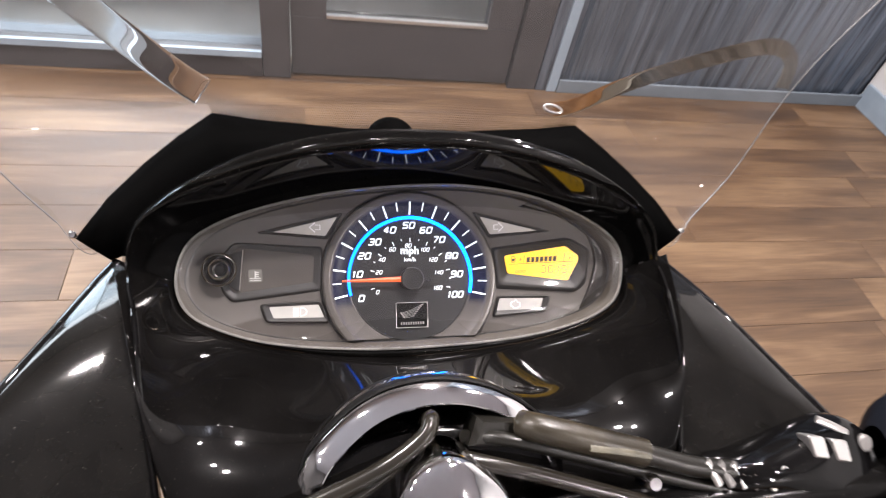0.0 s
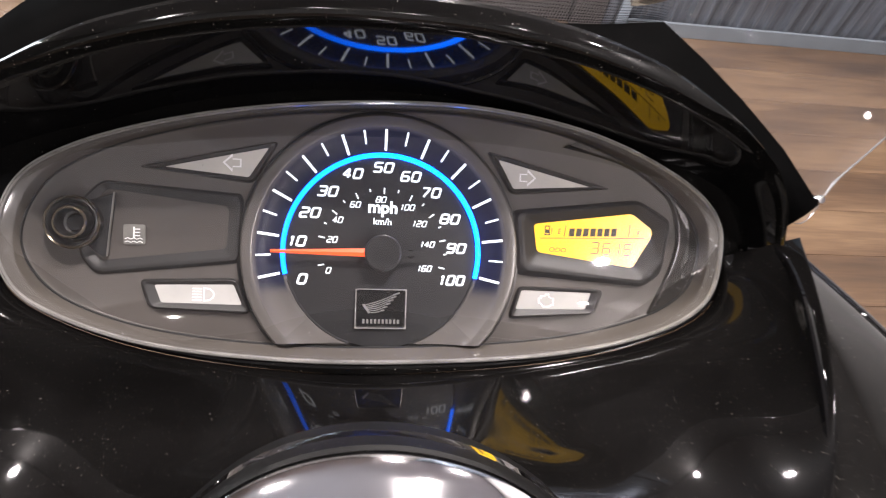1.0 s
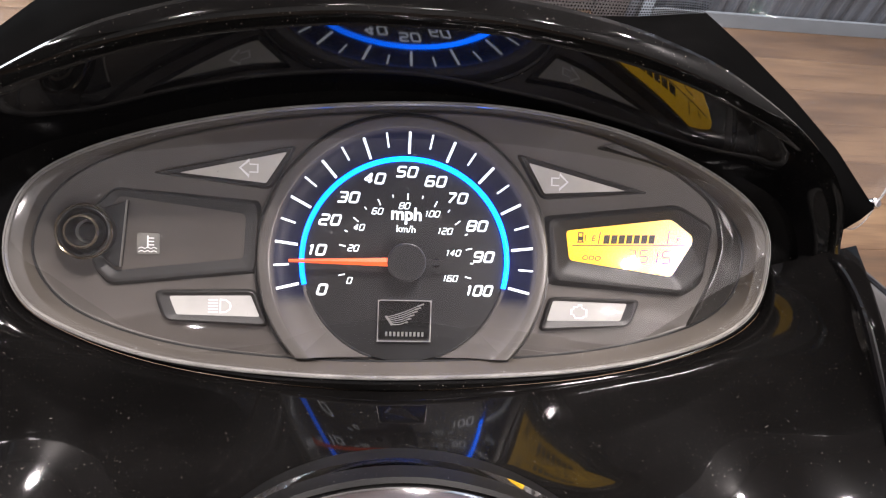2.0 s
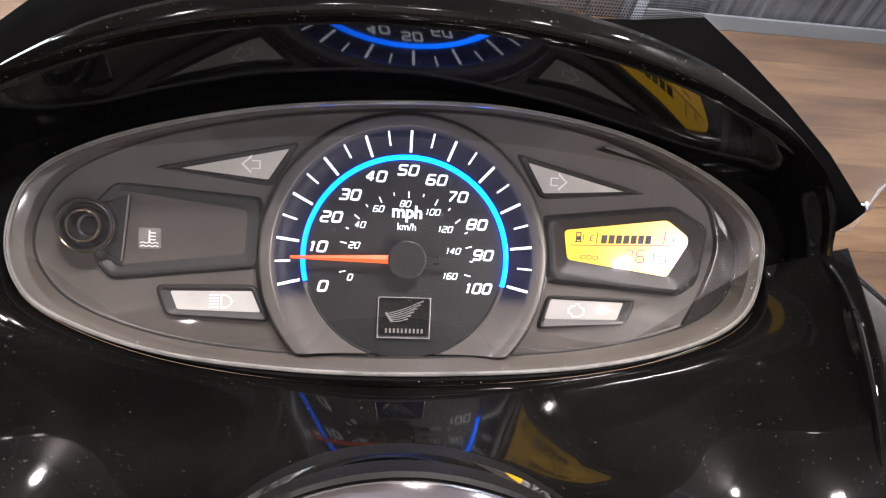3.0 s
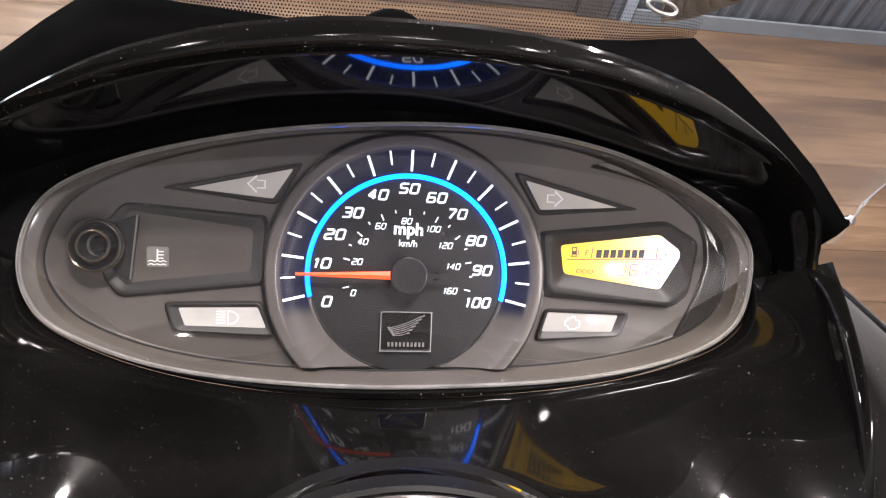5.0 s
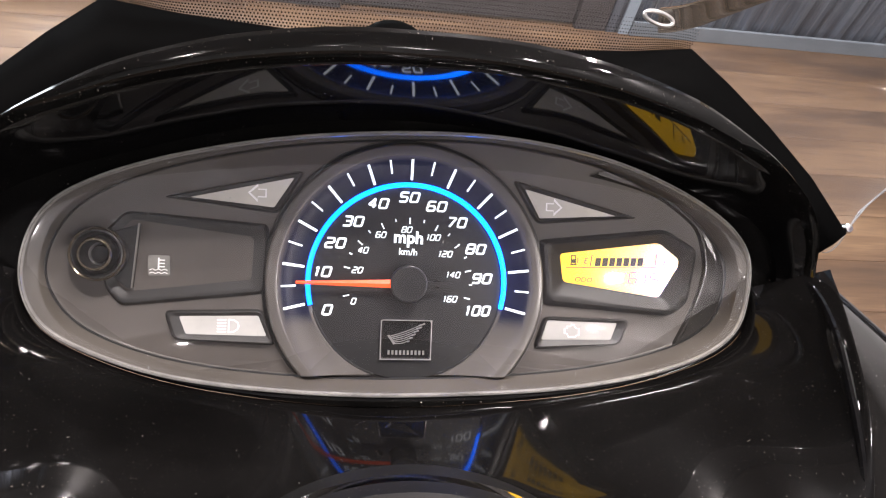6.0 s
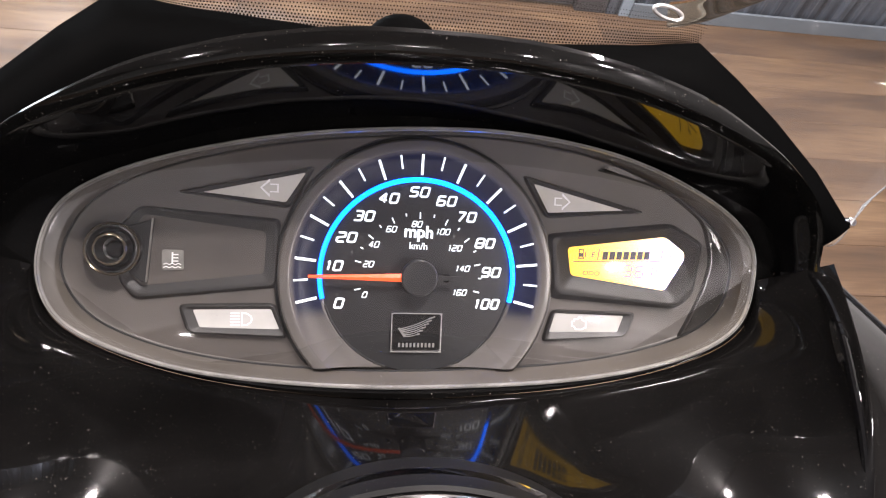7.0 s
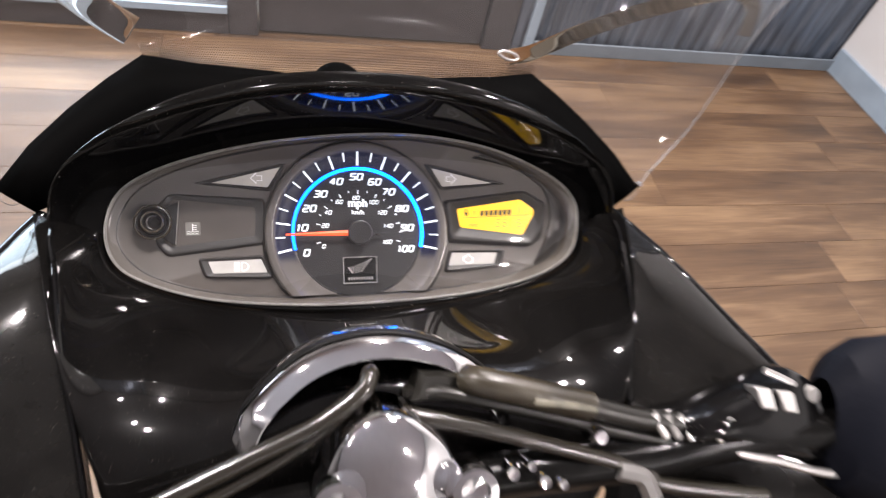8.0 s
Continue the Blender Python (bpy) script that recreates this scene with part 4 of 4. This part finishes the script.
hood = part("cluster_hood", loft([[tuple(p) for p in q] for q in rows[2:7]]), GLOSS, scooter, "glossy black hood arching over the gauges")
part("hood_gasket", loft([[tuple(p) for p in q] for q in rows[:3]]), SATIN, hood, "dull black gasket round the lens")
part("hood_bead", loft([[tuple(p) for p in q] for q in rows[6:]]), BEAD, hood, "worn, dusty rounded rim of the hood")

DOWN = [(124.5, 2.5), (119.5, -16), (98, -28), (57, -37), (1, -41), (-40, -39), (-76, -33), (-102, -24), (-116.5, -14), (-121.5, 1.5)]
CRE = [(0, -60, 57), (35, -62.5, 57.5), (70, -69, 58.2), (98, -66, 59), (116, -50, 60), (126, -27, 51), (134, -6, 34), (140, 8, 18)]
CR3 = [(0, -150, 52), (35, -150, 54), (70, -147, 60), (92, -138, 66), (107, -112, 71), (121, -48, 63), (136, -8, 33), (142, 8, 17)]
prim = [Vector((p.x * 1.01, p.y * 1.02, 9.0)) for p in spline([(*p, 0) for p in DOWN], M)][::-1]
cre, cr3 = (spline(mirror_row(r), M) for r in (CRE, CR3))


def eased(line, n):
    """A line of points with its kinks eased, ends held."""
    for _ in range(n):
        line = [p if k in (0, len(line) - 1) else p * 0.5 + (line[k - 1] + line[k + 1]) * 0.25 for k, p in enumerate(line)]
    return line


turn = eased([a + (b - a) * 1.42 - Vector((0, 5 * math.sin(math.pi * min(abs(b.x), 120) / 120) ** 2, 0)) for a, b in zip(prim, cre)], 10)
deck = eased(cr3, 4)


def basin(u, h):
    """How far the basin below the lens runs back at height h, bowing outwards away from the middle."""
    q = (u / 100) ** 2
    q = q / math.sqrt(1 + (q / 0.5) ** 2)
    return 0.344 * h - 0.00047 * h * h + 0.0000125 * h ** 3 + q * (2.09 * h - 0.0298 * h * h) + 0.2 * q * q * h - 0.0007 * u * h


WALL_H = 38.0
smooth_cols = []
for a, x, d in zip(prim, turn, deck):
    side = max(0.0, min(1.0, (abs(a.x) - 46) / 44))
    wall = [Vector((a.x, a.y - basin(a.x, h), a.z + h)) for h in (WALL_H * k / 20 for k in range(21))]
    old = [a.lerp(x, 0.5 * k / 20) for k in range(21)]
    wall = [p.lerp(q, side * side * (3 - 2 * side)) for p, q in zip(wall, old)]
    grad = (wall[-1] - wall[-2]).normalized()
    ctrl = [wall[-1], wall[-1] + grad * 20, x, x.lerp(d, 0.28), d]
    tail = [sum((ctrl[n] * (math.comb(4, n) * t ** n * (1 - t) ** (4 - n)) for n in range(5)), Vector()) for t in (k / 24 for k in range(1, 25))]
    smooth_cols.append(wall + tail)
for _ in range(14):
    eased_cols = [[p.copy() for p in col] for col in smooth_cols]
    for i in range(1, M - 1):
        for k in range(1, 44):
            keep = min(1.0, max(0.0, (k - 17) / 8)) if abs(prim[i].x) < 60 else min(1.0, (k - 1) / 12)
            avg = (smooth_cols[i - 1][k] + smooth_cols[i + 1][k] + smooth_cols[i][k - 1] + smooth_cols[i][k + 1]) * 0.25
            eased_cols[i][k] = smooth_cols[i][k].lerp(avg, 0.6 * keep)
    smooth_cols = eased_cols
part("inner_panel", loft([[tuple(smooth_cols[i][k]) for i in range(M)] for k in range(45)]), PANEL, scooter, "glossy black panel below the gauges")

# side panels, from the crease outwards
for side in (1, -1):
    crease = spline([(140, 9, 15), (136.5, -2, 31), (129.5, -17, 48), (123, -46, 64.5), (117, -76, 70), (112, -112, 73), (104, -150, 72)], 40)
    edge = spline([(152, 11, 0), (158, 0, 12), (168, -24, 40), (190, -58, 60), (203, -78, 72), (240, -130, 90), (262, -170, 96)], 40)
    rows = []
    for a, b in zip(crease, edge):
        mid = [a + Vector((2.5, 1.0, -16)), a + Vector((1.2, 0.4, -6.0)), a + Vector((0.2, 0, -0.9)), a.lerp(b, 0.03), a.lerp(b, 0.3) + Vector((0, 0, 1.2)), a.lerp(b, 0.6) + Vector((0, 0, 2.2)), a.lerp(b, 0.8) + Vector((0, 0, 2.4)), a.lerp(b, 0.92) + Vector((0, 0, 1.6)), b, b + Vector((0.6, 0.5, -1.2)), b + Vector((0.8, 1, -4)), b + Vector((-2, 3, -24))]
        rows.append([(side * p.x, p.y, p.z) for p in mid])
    part("side_panel", loft(rows), FAIRING, scooter, "glossy black side fairing panel")
    part("panel_edge", tube([(side * (p.x - 1.5), p.y - 0.5, p.z - 3.0) for p in edge[::3]], 4.2, 12, 60), GLOSS, scooter, "glossy rounded outer edge of the side panel")

for side in (1, -1):
    part("panel_seam", tube([(side * (x + 0.6), y, z + 0.4) for x, y, z in ((139.5, 6, 18), (136.5, -2, 31), (129.5, -17, 48), (123, -46, 64.5), (117, -76, 70), (112, -112, 73))], 1.4, 10, 60), GLOSS, scooter, "glossy rounded seam of the side panel")

# black base of the windscreen
BASE = [(0, 87, -6), (32, 86.5, -6), (51, 88, -6), (80, 89.5, -5), (106, 92.5, -5), (122.5, 79.5, -4.5), (139, 64, -3), (155.5, 45, 0), (169, 24, 3)]
BIN = [(0, 60, -2), (32, 60, -2), (51, 58, -2), (75, 52, -2), (98, 45, -2), (110, 38, -2), (124, 30, -1), (136, 21, 0), (153, 13, 2)]
b0, b1 = mirror_row(BIN), mirror_row(BASE)
ob = part("screen_base", loft([b0, [tuple(Vector(a).lerp(Vector(b), 0.6) + Vector((0, 0, 1.5))) for a, b in zip(b0, b1)], b1]), FRIT, scooter, "dull black base panel of the windscreen")
solid(ob, 0.004)

part("mount_cap", lathe([(15, -14), (15, -9), (12, -5), (6, -3), (0.1, -2.6)], 28, (-8, 80)), FRIT, scooter, "round dull black cap on the screen base")

# clear windscreen: lower edge on the base, wide shoulders, rising towards the rider
S0 = [(0, 84, -9), (40, 84, -9), (80, 86, -8), (106, 88, -7), (137, 60, -5), (160, 17, 0), (180, 33, -4)]
S1 = [(0, 104, -9), (40, 103, -8), (80, 101, -6), (112, 98, -3), (150, 84, 0), (185, 70, 4), (206, 62, 6)]
S2 = [(0, 132, 6), (40, 131, 7), (80, 127, 10), (112, 120, 16), (150, 110, 22), (195, 104, 29), (224, 101, 32)]
S3 = [(0, 165, 30), (40, 164, 31), (80, 160, 33), (112, 152, 38), (155, 142, 44), (205, 134, 49), (245, 130, 50)]
S4 = [(0, 230, 85), (40, 228, 86), (80, 222, 88), (112, 212, 90), (160, 200, 92), (220, 188, 90), (290, 172, 66)]
grid = [spline(mirror_row(r), 61) for r in (S0, S1, S2, S3, S4)]
cols = [spline([grid[k][i] for k in range(5)], 33) for i in range(61)]
rows = [[tuple(cols[i][k]) for i in range(61)] for k in range(33)]
screen = part("windscreen", loft(rows), CLEAR_SCREEN, scooter, "clear curved polycarbonate windscreen with a polished edge")
screen.visible_shadow = False
for i in (0, 60):
    part("screen_edge", tube([cols[i][k] for k in range(0, 33, 2)], 0.42, 8, 60), SCREEN_EDGE, screen, "polished bright edge")
for span in (range(0, 12), range(49, 61)):
    part("screen_edge", tube([cols[i][0] for i in span], 0.22, 8, 40), SCREEN_EDGE, screen, "polished bright edge")


def on_screen(a, k):
    """A point of the screen: a from 0 to 60 across, k from 0 to 32 upwards."""
    i, j = min(int(a), 59), min(int(k), 31)
    p = cols[i][j].lerp(cols[i + 1][j], a - i)
    q = cols[i][j + 1].lerp(cols[i + 1][j + 1], a - i)
    return p.lerp(q, k - j)


# printed dots along the black border, shrinking upwards
bm = bmesh.new()
for row in range(17):
    k = 0.5 + row * 0.5
    r = 0.47 - 0.018 * row
    a = 15.6 + (0.075 if row % 2 else 0.0)
    while a < 44.4:
        c = on_screen(a, k)
        tu = (on_screen(a + 0.1, k) - c).normalized()
        tv = (on_screen(a, k + 0.1) - c).normalized()
        nn = tu.cross(tv).normalized() * 0.3
        bm.faces.new([bm.verts.new(c + nn + r * (math.cos(t * math.pi / 3) * tu + math.sin(t * math.pi / 3) * tv)) for t in range(6)])
        a += 0.15
dots = part("printed_dots", bm, FRIT, screen, "fading rows of black printed dots")
tagged(dots, kind="stuff")
for path, r, glass in ((((90, 100, 0), (104, 103, 2), (130, 112, 16), (165, 121, 32), (205, 128, 45), (222, 122, 42), (222, 108, 34)), 4.6, GLASS_RIDGE),
                       (((-110, 103, -2), (-124, 110, 6), (-152, 128, 22), (-187, 152, 42), (-228, 180, 62)), 8.0, CLEAR_RIDGE)):
    part("moulded_ridge", tube(path, r, 18, 60, up=(0, -0.47, 0.88), flat=0.22), glass, screen, "clear moulded ridge").visible_shadow = False
part("grommet", tube([(88 + 5.6 * math.cos(t * 0.35), 99.5 + 2.3 * math.sin(t * 0.35) - 1.1 * math.cos(t * 0.35), 3.5) for t in range(19)], 0.7, 8, 40), SILVER, screen, "bright fixing grommet")
for side in (1, -1):
    part("screen_bolt", lathe([(1.9, -2), (2.0, 1.4), (1.4, 2.1), (0.1, 1.8)], 16, (side * 171, 26)), CHROME, screen, "small bright screen bolt")

# ---- handlebar, its cover and cables ----
RO_ = [(-64, -90, 66), (-60, -80, 69), (-54.8, -71.3, 70), (-36.7, -55.5, 71), (-18, -48.1, 71), (3.6, -46.9, 71), (25.9, -52.7, 71), (45.8, -65.3, 70), (56, -78, 69), (62, -92, 66)]
RI_ = [(-53, -90, 74), (-49, -81, 76), (-41.6, -72.5, 77), (-27.7, -62, 78), (-8.8, -56.4, 78), (10.6, -57.1, 78), (30.6, -64.2, 77), (40, -72, 76), (47, -82, 75), (51, -92, 73)]
o, i = spline(RO_, 60), spline(RI_, 60)
rows = [[a + Vector((0, 3, -8)) for a in o], [a + Vector((0, 0.6, -1.2)) for a in o], o, [a.lerp(b, 0.06) + Vector((0, 0, 0.9)) for a, b in zip(o, i)], [a.lerp(b, 0.5) + Vector((0, 0, 0.9)) for a, b in zip(o, i)], [a.lerp(b, 0.94) + Vector((0, 0, 0.6)) for a, b in zip(o, i)], i, [b + Vector((0, -1, -5)) for b in i], [b + Vector((0, -3, -20)) for b in i]]
part("handlebar_trim_ring", loft([[tuple(p) for p in r] for r in rows]), CHROME, scooter, "chrome ring round the handlebar stem")
rows = [[a + Vector((0, 2.6, -16)) for a in o], [a + Vector((0, 2.2, -5)) for a in o], [a + Vector((0, 1.6, -0.6)) for a in o], [a + Vector((0, 0.6, 0.4)) for a in o], [a + Vector((0, -0.5, -2)) for a in o]]
part("ring_surround", loft([[tuple(p) for p in r] for r in rows]), COLLAR, scooter, "black collar behind the chrome ring")
part("stem_well", loft([[tuple(b + Vector((0, -2, -8))) for b in i], [tuple(Vector((b.x * 0.85, b.y * 0.9 - 12, 40))) for b in i], [(0, -110, 38)] * 60]), SATIN, scooter, "dark well round the stem")
CT = [(-30, -104, 94), (-21.7, -85.3, 97), (-13.1, -76.5, 99), (-2.3, -73.6, 100), (8.4, -77.8, 99), (21.5, -90, 97), (28, -109, 94)]
ct = spline(CT, 40)
rows = [[c + Vector((0, 4, -26)) for c in ct], [c + Vector((0, 2, -4)) for c in ct], ct, [c.lerp(Vector((0, -106, 101)), 0.08) + Vector((0, 0, 1.6)) for c in ct], [c.lerp(Vector((0, -106, 101)), 0.5) + Vector((0, 0, 2.6)) for c in ct], [Vector((0, -106, 104))] * 40]
part("handlebar_clamp", loft([[tuple(p) for p in r] for r in rows]), CHROME, scooter, "domed chrome handlebar clamp cover")
for x, y in ((-23, -104), (29, -105)):
    part("clamp_bolt", lathe([(10, 84), (10.4, 103), (9.2, 106), (6, 106.5), (5.4, 103), (0.1, 102)], 28, (x, y)), CHROME, scooter, "chrome bolt cap")
part("handlebar", tube([(-330, -140, 92), (-230, -128, 90), (-120, -118, 86), (-40, -112, 82), (0, -110, 82), (50, -108, 82), (110, -108, 84), (150, -104, 87), (220, -104, 90), (330, -116, 92)], 10, 20, 60), SATIN, scooter, "black handlebar tube")
part("brake_hose", tube([(-6, -66, 58), (-6.5, -62, 78), (-8, -60, 88), (-12, -66, 92), (-29, -77, 92), (-54, -87, 92), (-82, -98, 92), (-130, -118, 96), (-190, -132, 100)], 3.6, 12, 60), HOSE, scooter, "glossy dark brake hose")
part("throttle_cable", tube([(-10, -72, 60), (-14, -72, 84), (-34, -84, 90), (-62, -98, 90), (-110, -116, 92), (-180, -136, 98)], 2.6, 12, 50), HOSE, scooter, "glossy dark throttle cable")
part("cable_boot", tube([(33, -66, 82), (40, -67, 89), (64, -74, 91), (86, -80.5, 91)], 6.2, 14, 56, ribs=0.025), SLEEVE, scooter, "dull brown rubber cable boot")
part("cable_stop", prism([(14, -62), (34, -64), (32, -76), (10, -74)], 66, 82, 3), RUBBER, scooter, "dull grey cable stop block")
part("cable_sleeve", tube([(84, -80, 91), (109, -88, 91), (130, -92, 91), (160, -98, 93)], 4.6, 14, 24), RUBBER, scooter, "black cable sleeve")
part("throttle_cable", tube([(4, -78, 80), (8.3, -77, 90), (48.5, -89, 91), (108.6, -110, 91), (120, -118, 91), (170, -128, 95)], 3.4, 12, 50), HOSE, scooter, "dark grey throttle cable")
part("wiring_loom", tube([(10, -72, 70), (24, -71, 84), (60, -81, 87), (110, -96, 88), (150, -106, 92)], 3.0, 12, 40), RUBBER, scooter, "black wiring loom")
SW = [(118, -88), (140, -86), (166, -78), (192, -71), (206, -80), (214, -100), (210, -120), (176, -112), (146, -103), (120, -100)]
sw = rounded(SW, 8)
mid = Vector((168, -95))
rows = []
for k, w in ((0.86, 70), (0.97, 75), (1.0, 80), (1.0, 86), (0.95, 91), (0.84, 95), (0.6, 97.5), (0.3, 98.5)):
    rows.append([(mid.x + (p[0] - mid.x) * k, mid.y + (p[1] - mid.y) * k, w) for p in sw])
housing = part("switch_housing", loft(rows + [[(mid.x, mid.y, 98.7)] * len(sw)], True), GLOSS, scooter, "rounded black switch housing with bright fittings")
for u, v in ((168.0, -82.0), (180.0, -84.5)):
    part("reservoir_face", prism(rounded([(u - 4.6, v + 4.8), (u + 4.2, v + 3.4), (u + 6.4, v - 6.6), (u - 1.4, v - 5.4)], 1.2), 92, 99.2, 0.8), SILVER, housing, "bright machined steel block", smooth=False)
part("reservoir_lip", tube([(173, -71.5, 94), (180, -74.6, 95), (188, -78.6, 95)], 1.9, 10, 14, flat=0.6), SILVER, housing, "bright steel lip")
for k in range(4):
    u = 114.5 + 6.3 * k
    part("adjuster", tube([(u, -85.6 - 1.1 * k, 93.5), (u + 5.4, -96.0 - 1.1 * k, 94.5)], 2.2, 10, 5, flat=0.7), DIM_SILVER if k % 2 else SILVER, housing, "bright knurled adjuster ring")
part("clamp_screw", lathe([(2.6, 90), (2.6, 97), (2.0, 98), (0.1, 97.6)], 14, (151, -92)), SILVER, housing)
part("clamp_screw", lathe([(2.1, 90), (2.1, 96), (1.6, 97), (0.1, 96.6)], 14, (146, -99)), STEEL, housing)
part("mirror_collar", lathe([(4, 88), (4.2, 96), (3.2, 97), (0.1, 97)], 20, (197, -84)), DIM_SILVER, housing)
part("brake_lever", tube([(146, -102, 94), (160, -108, 96), (180, -113.5, 96), (203, -121, 96), (250, -130, 96), (310, -142, 96)], 1.9, 12, 40, flat=0.7), ALU, scooter, "thin pale alloy brake lever")
part("banjo_bolt", lathe([(3.6, 84), (3.8, 94), (2.8, 96), (0.1, 96)], 16, (88, -92.5)), CHROME, scooter, "small chrome banjo bolt")
part("pipe_union", tube([(97, -108.4, 92), (108.5, -112.4, 92), (112, -118.6, 92), (114, -123, 92)], 4.4, 8, 12), DIM_SILVER, scooter, "dull hexagonal pipe union")
part("cable_tag", tube([(58, -74.6, 96.6), (72, -77.2, 97.2), (86, -80.4, 96.4)], 1.7, 10, 20, flat=0.5), TAG, scooter, "pale worn cable tag")
for x, y, r in ((48, -103, 3.2), (56, -101, 2.2), (62, -108, 3.0), (70, -110, 2.4)):
    part("clamp_screw", lathe([(r, 84), (r * 1.05, 95), (r * 0.8, 96.5), (0.1, 96)], 14, (x, y)), CHROME, scooter, "small chrome screw head")
grip = []
for x, y, z, r in ((207, -96, 90, 18), (214, -98, 91, 33), (226, -100, 91, 40), (245, -102, 91, 42), (275, -106, 92, 42), (310, -112, 92, 38), (326, -114, 92, 20)):
    grip.append([(x + 0.12 * r * math.cos(a), y + r * math.cos(a), z + 0.55 * r * math.sin(a)) for a in (2 * math.pi * k / 28 for k in range(28))])
part("hand_guard", loft(grip, True), GRIP, scooter, "rounded blue-black grip cover")

# ---- lower scooter, out of the light ----


def lower_body():
    rows = []
    for z, hw, y0, y1 in ((0.96, 0.085, -0.03, 0.07), (0.86, 0.1, -0.06, 0.16), (0.7, 0.11, -0.08, 0.24), (0.5, 0.12, -0.1, 0.26), (0.36, 0.13, -0.16, 0.2), (0.3, 0.14, -0.3, 0.1), (0.27, 0.14, -0.62, 0.02)):
        ym, yr = (y0 + y1) / 2, (y1 - y0) / 2
        rows.append([(hw * math.cos(a) * (1 - 0.25 * max(0, math.sin(a))), ym + yr * math.sin(a), z) for a in (2 * math.pi * k / 28 for k in range(28))])
    bm = loft(rows, True)
    bm.verts.ensure_lookup_table()
    bm.faces.new(bm.verts[:28])
    bm.faces.new(bm.verts[-28:])
    return finish("leg_shield", bm, SATIN, scooter, "black leg shield and footboard", scale=1.0)


lower_body()


def wheel(y, z, r):
    prof = [(r - 0.075, -0.035), (r - 0.03, -0.05), (r - 0.008, -0.035), (r, 0.0), (r - 0.008, 0.035), (r - 0.03, 0.05), (r - 0.075, 0.035)]
    bm = lathe([(a * 1000, b * 1000) for a, b in prof], 48)
    tyre = finish("tyre", bm, RUBBER, scooter, "black rubber tyre")
    tyre.matrix_local = pose(0, y, z, 0, 90, 0)
    rim = finish("rim", lathe([((r - 0.073) * 1000, -32), ((r - 0.085) * 1000, -20), (60, -15), (20, -25), (20, 25), (60, 15), ((r - 0.085) * 1000, 20), ((r - 0.073) * 1000, 32)], 40), ALU, tyre, "alloy wheel rim")
    return tyre


wheel(0.46, 0.235, 0.235)
wheel(-0.85, 0.235, 0.235)
for x in (-0.07, 0.07):
    t = finish("fork_leg", tube([(x, 0.2, 0.62), (x, 0.33, 0.42), (x, 0.46, 0.235)], 0.016, 12, 12), ALU, scooter, scale=1.0)
t = finish("rear_swingarm", tube([(0, -0.5, 0.29), (0.075, -0.62, 0.27), (0.075, -0.85, 0.235)], 0.03, 12, 16), SATIN, scooter, scale=1.0)

# ---- floor planks ----
PW, PL, GAP = 0.165, 1.22, 0.0005


def plank_mesh(length):
    bm = bmesh.new()
    box(bm, GAP, length - GAP, GAP, PW - GAP, -0.004, 0.0)
    top = [e for e in bm.edges if all(abs(v.co.z) < 1e-6 for v in e.verts)]
    bmesh.ops.bevel(bm, geom=top, offset=0.0007, segments=1, affect="EDGES")
    me = bpy.data.meshes.new("plank")
    bm.to_mesh(me)
    bm.free()
    me.materials.append(WOOD)
    return me


full = plank_mesh(PL)
rng = random.Random(4)
y = 1.456 + 2 * PW
while y > -2.6:
    x = ROOM_L + rng.uniform(-PL, 0)
    while x < ROOM_R:
        x0, x1 = max(x, ROOM_L), min(x + PL, ROOM_R)
        if x1 - x0 > 0.05 and y < ROOM_F:
            ob = new("plank", full if x1 - x0 > PL - 1e-4 else plank_mesh(x1 - x0))
            ob.location = (x0, y, 0)
            ob.parent = floor
        x += PL
    y -= PW
rest = bmesh.new()
while y > ROOM_B - PW:
    x = ROOM_L
    while x < ROOM_R:
        box(rest, x + GAP, min(x + PL, ROOM_R) - GAP, y + GAP, y + PW - GAP, -0.004, 0.0)
        x += PL
    y -= PW
far = finish("far_planks", rest, WOOD, floor, "wood-look planks further back", smooth=False, scale=1.0, weld=False)
tagged(far, kind="stuff")
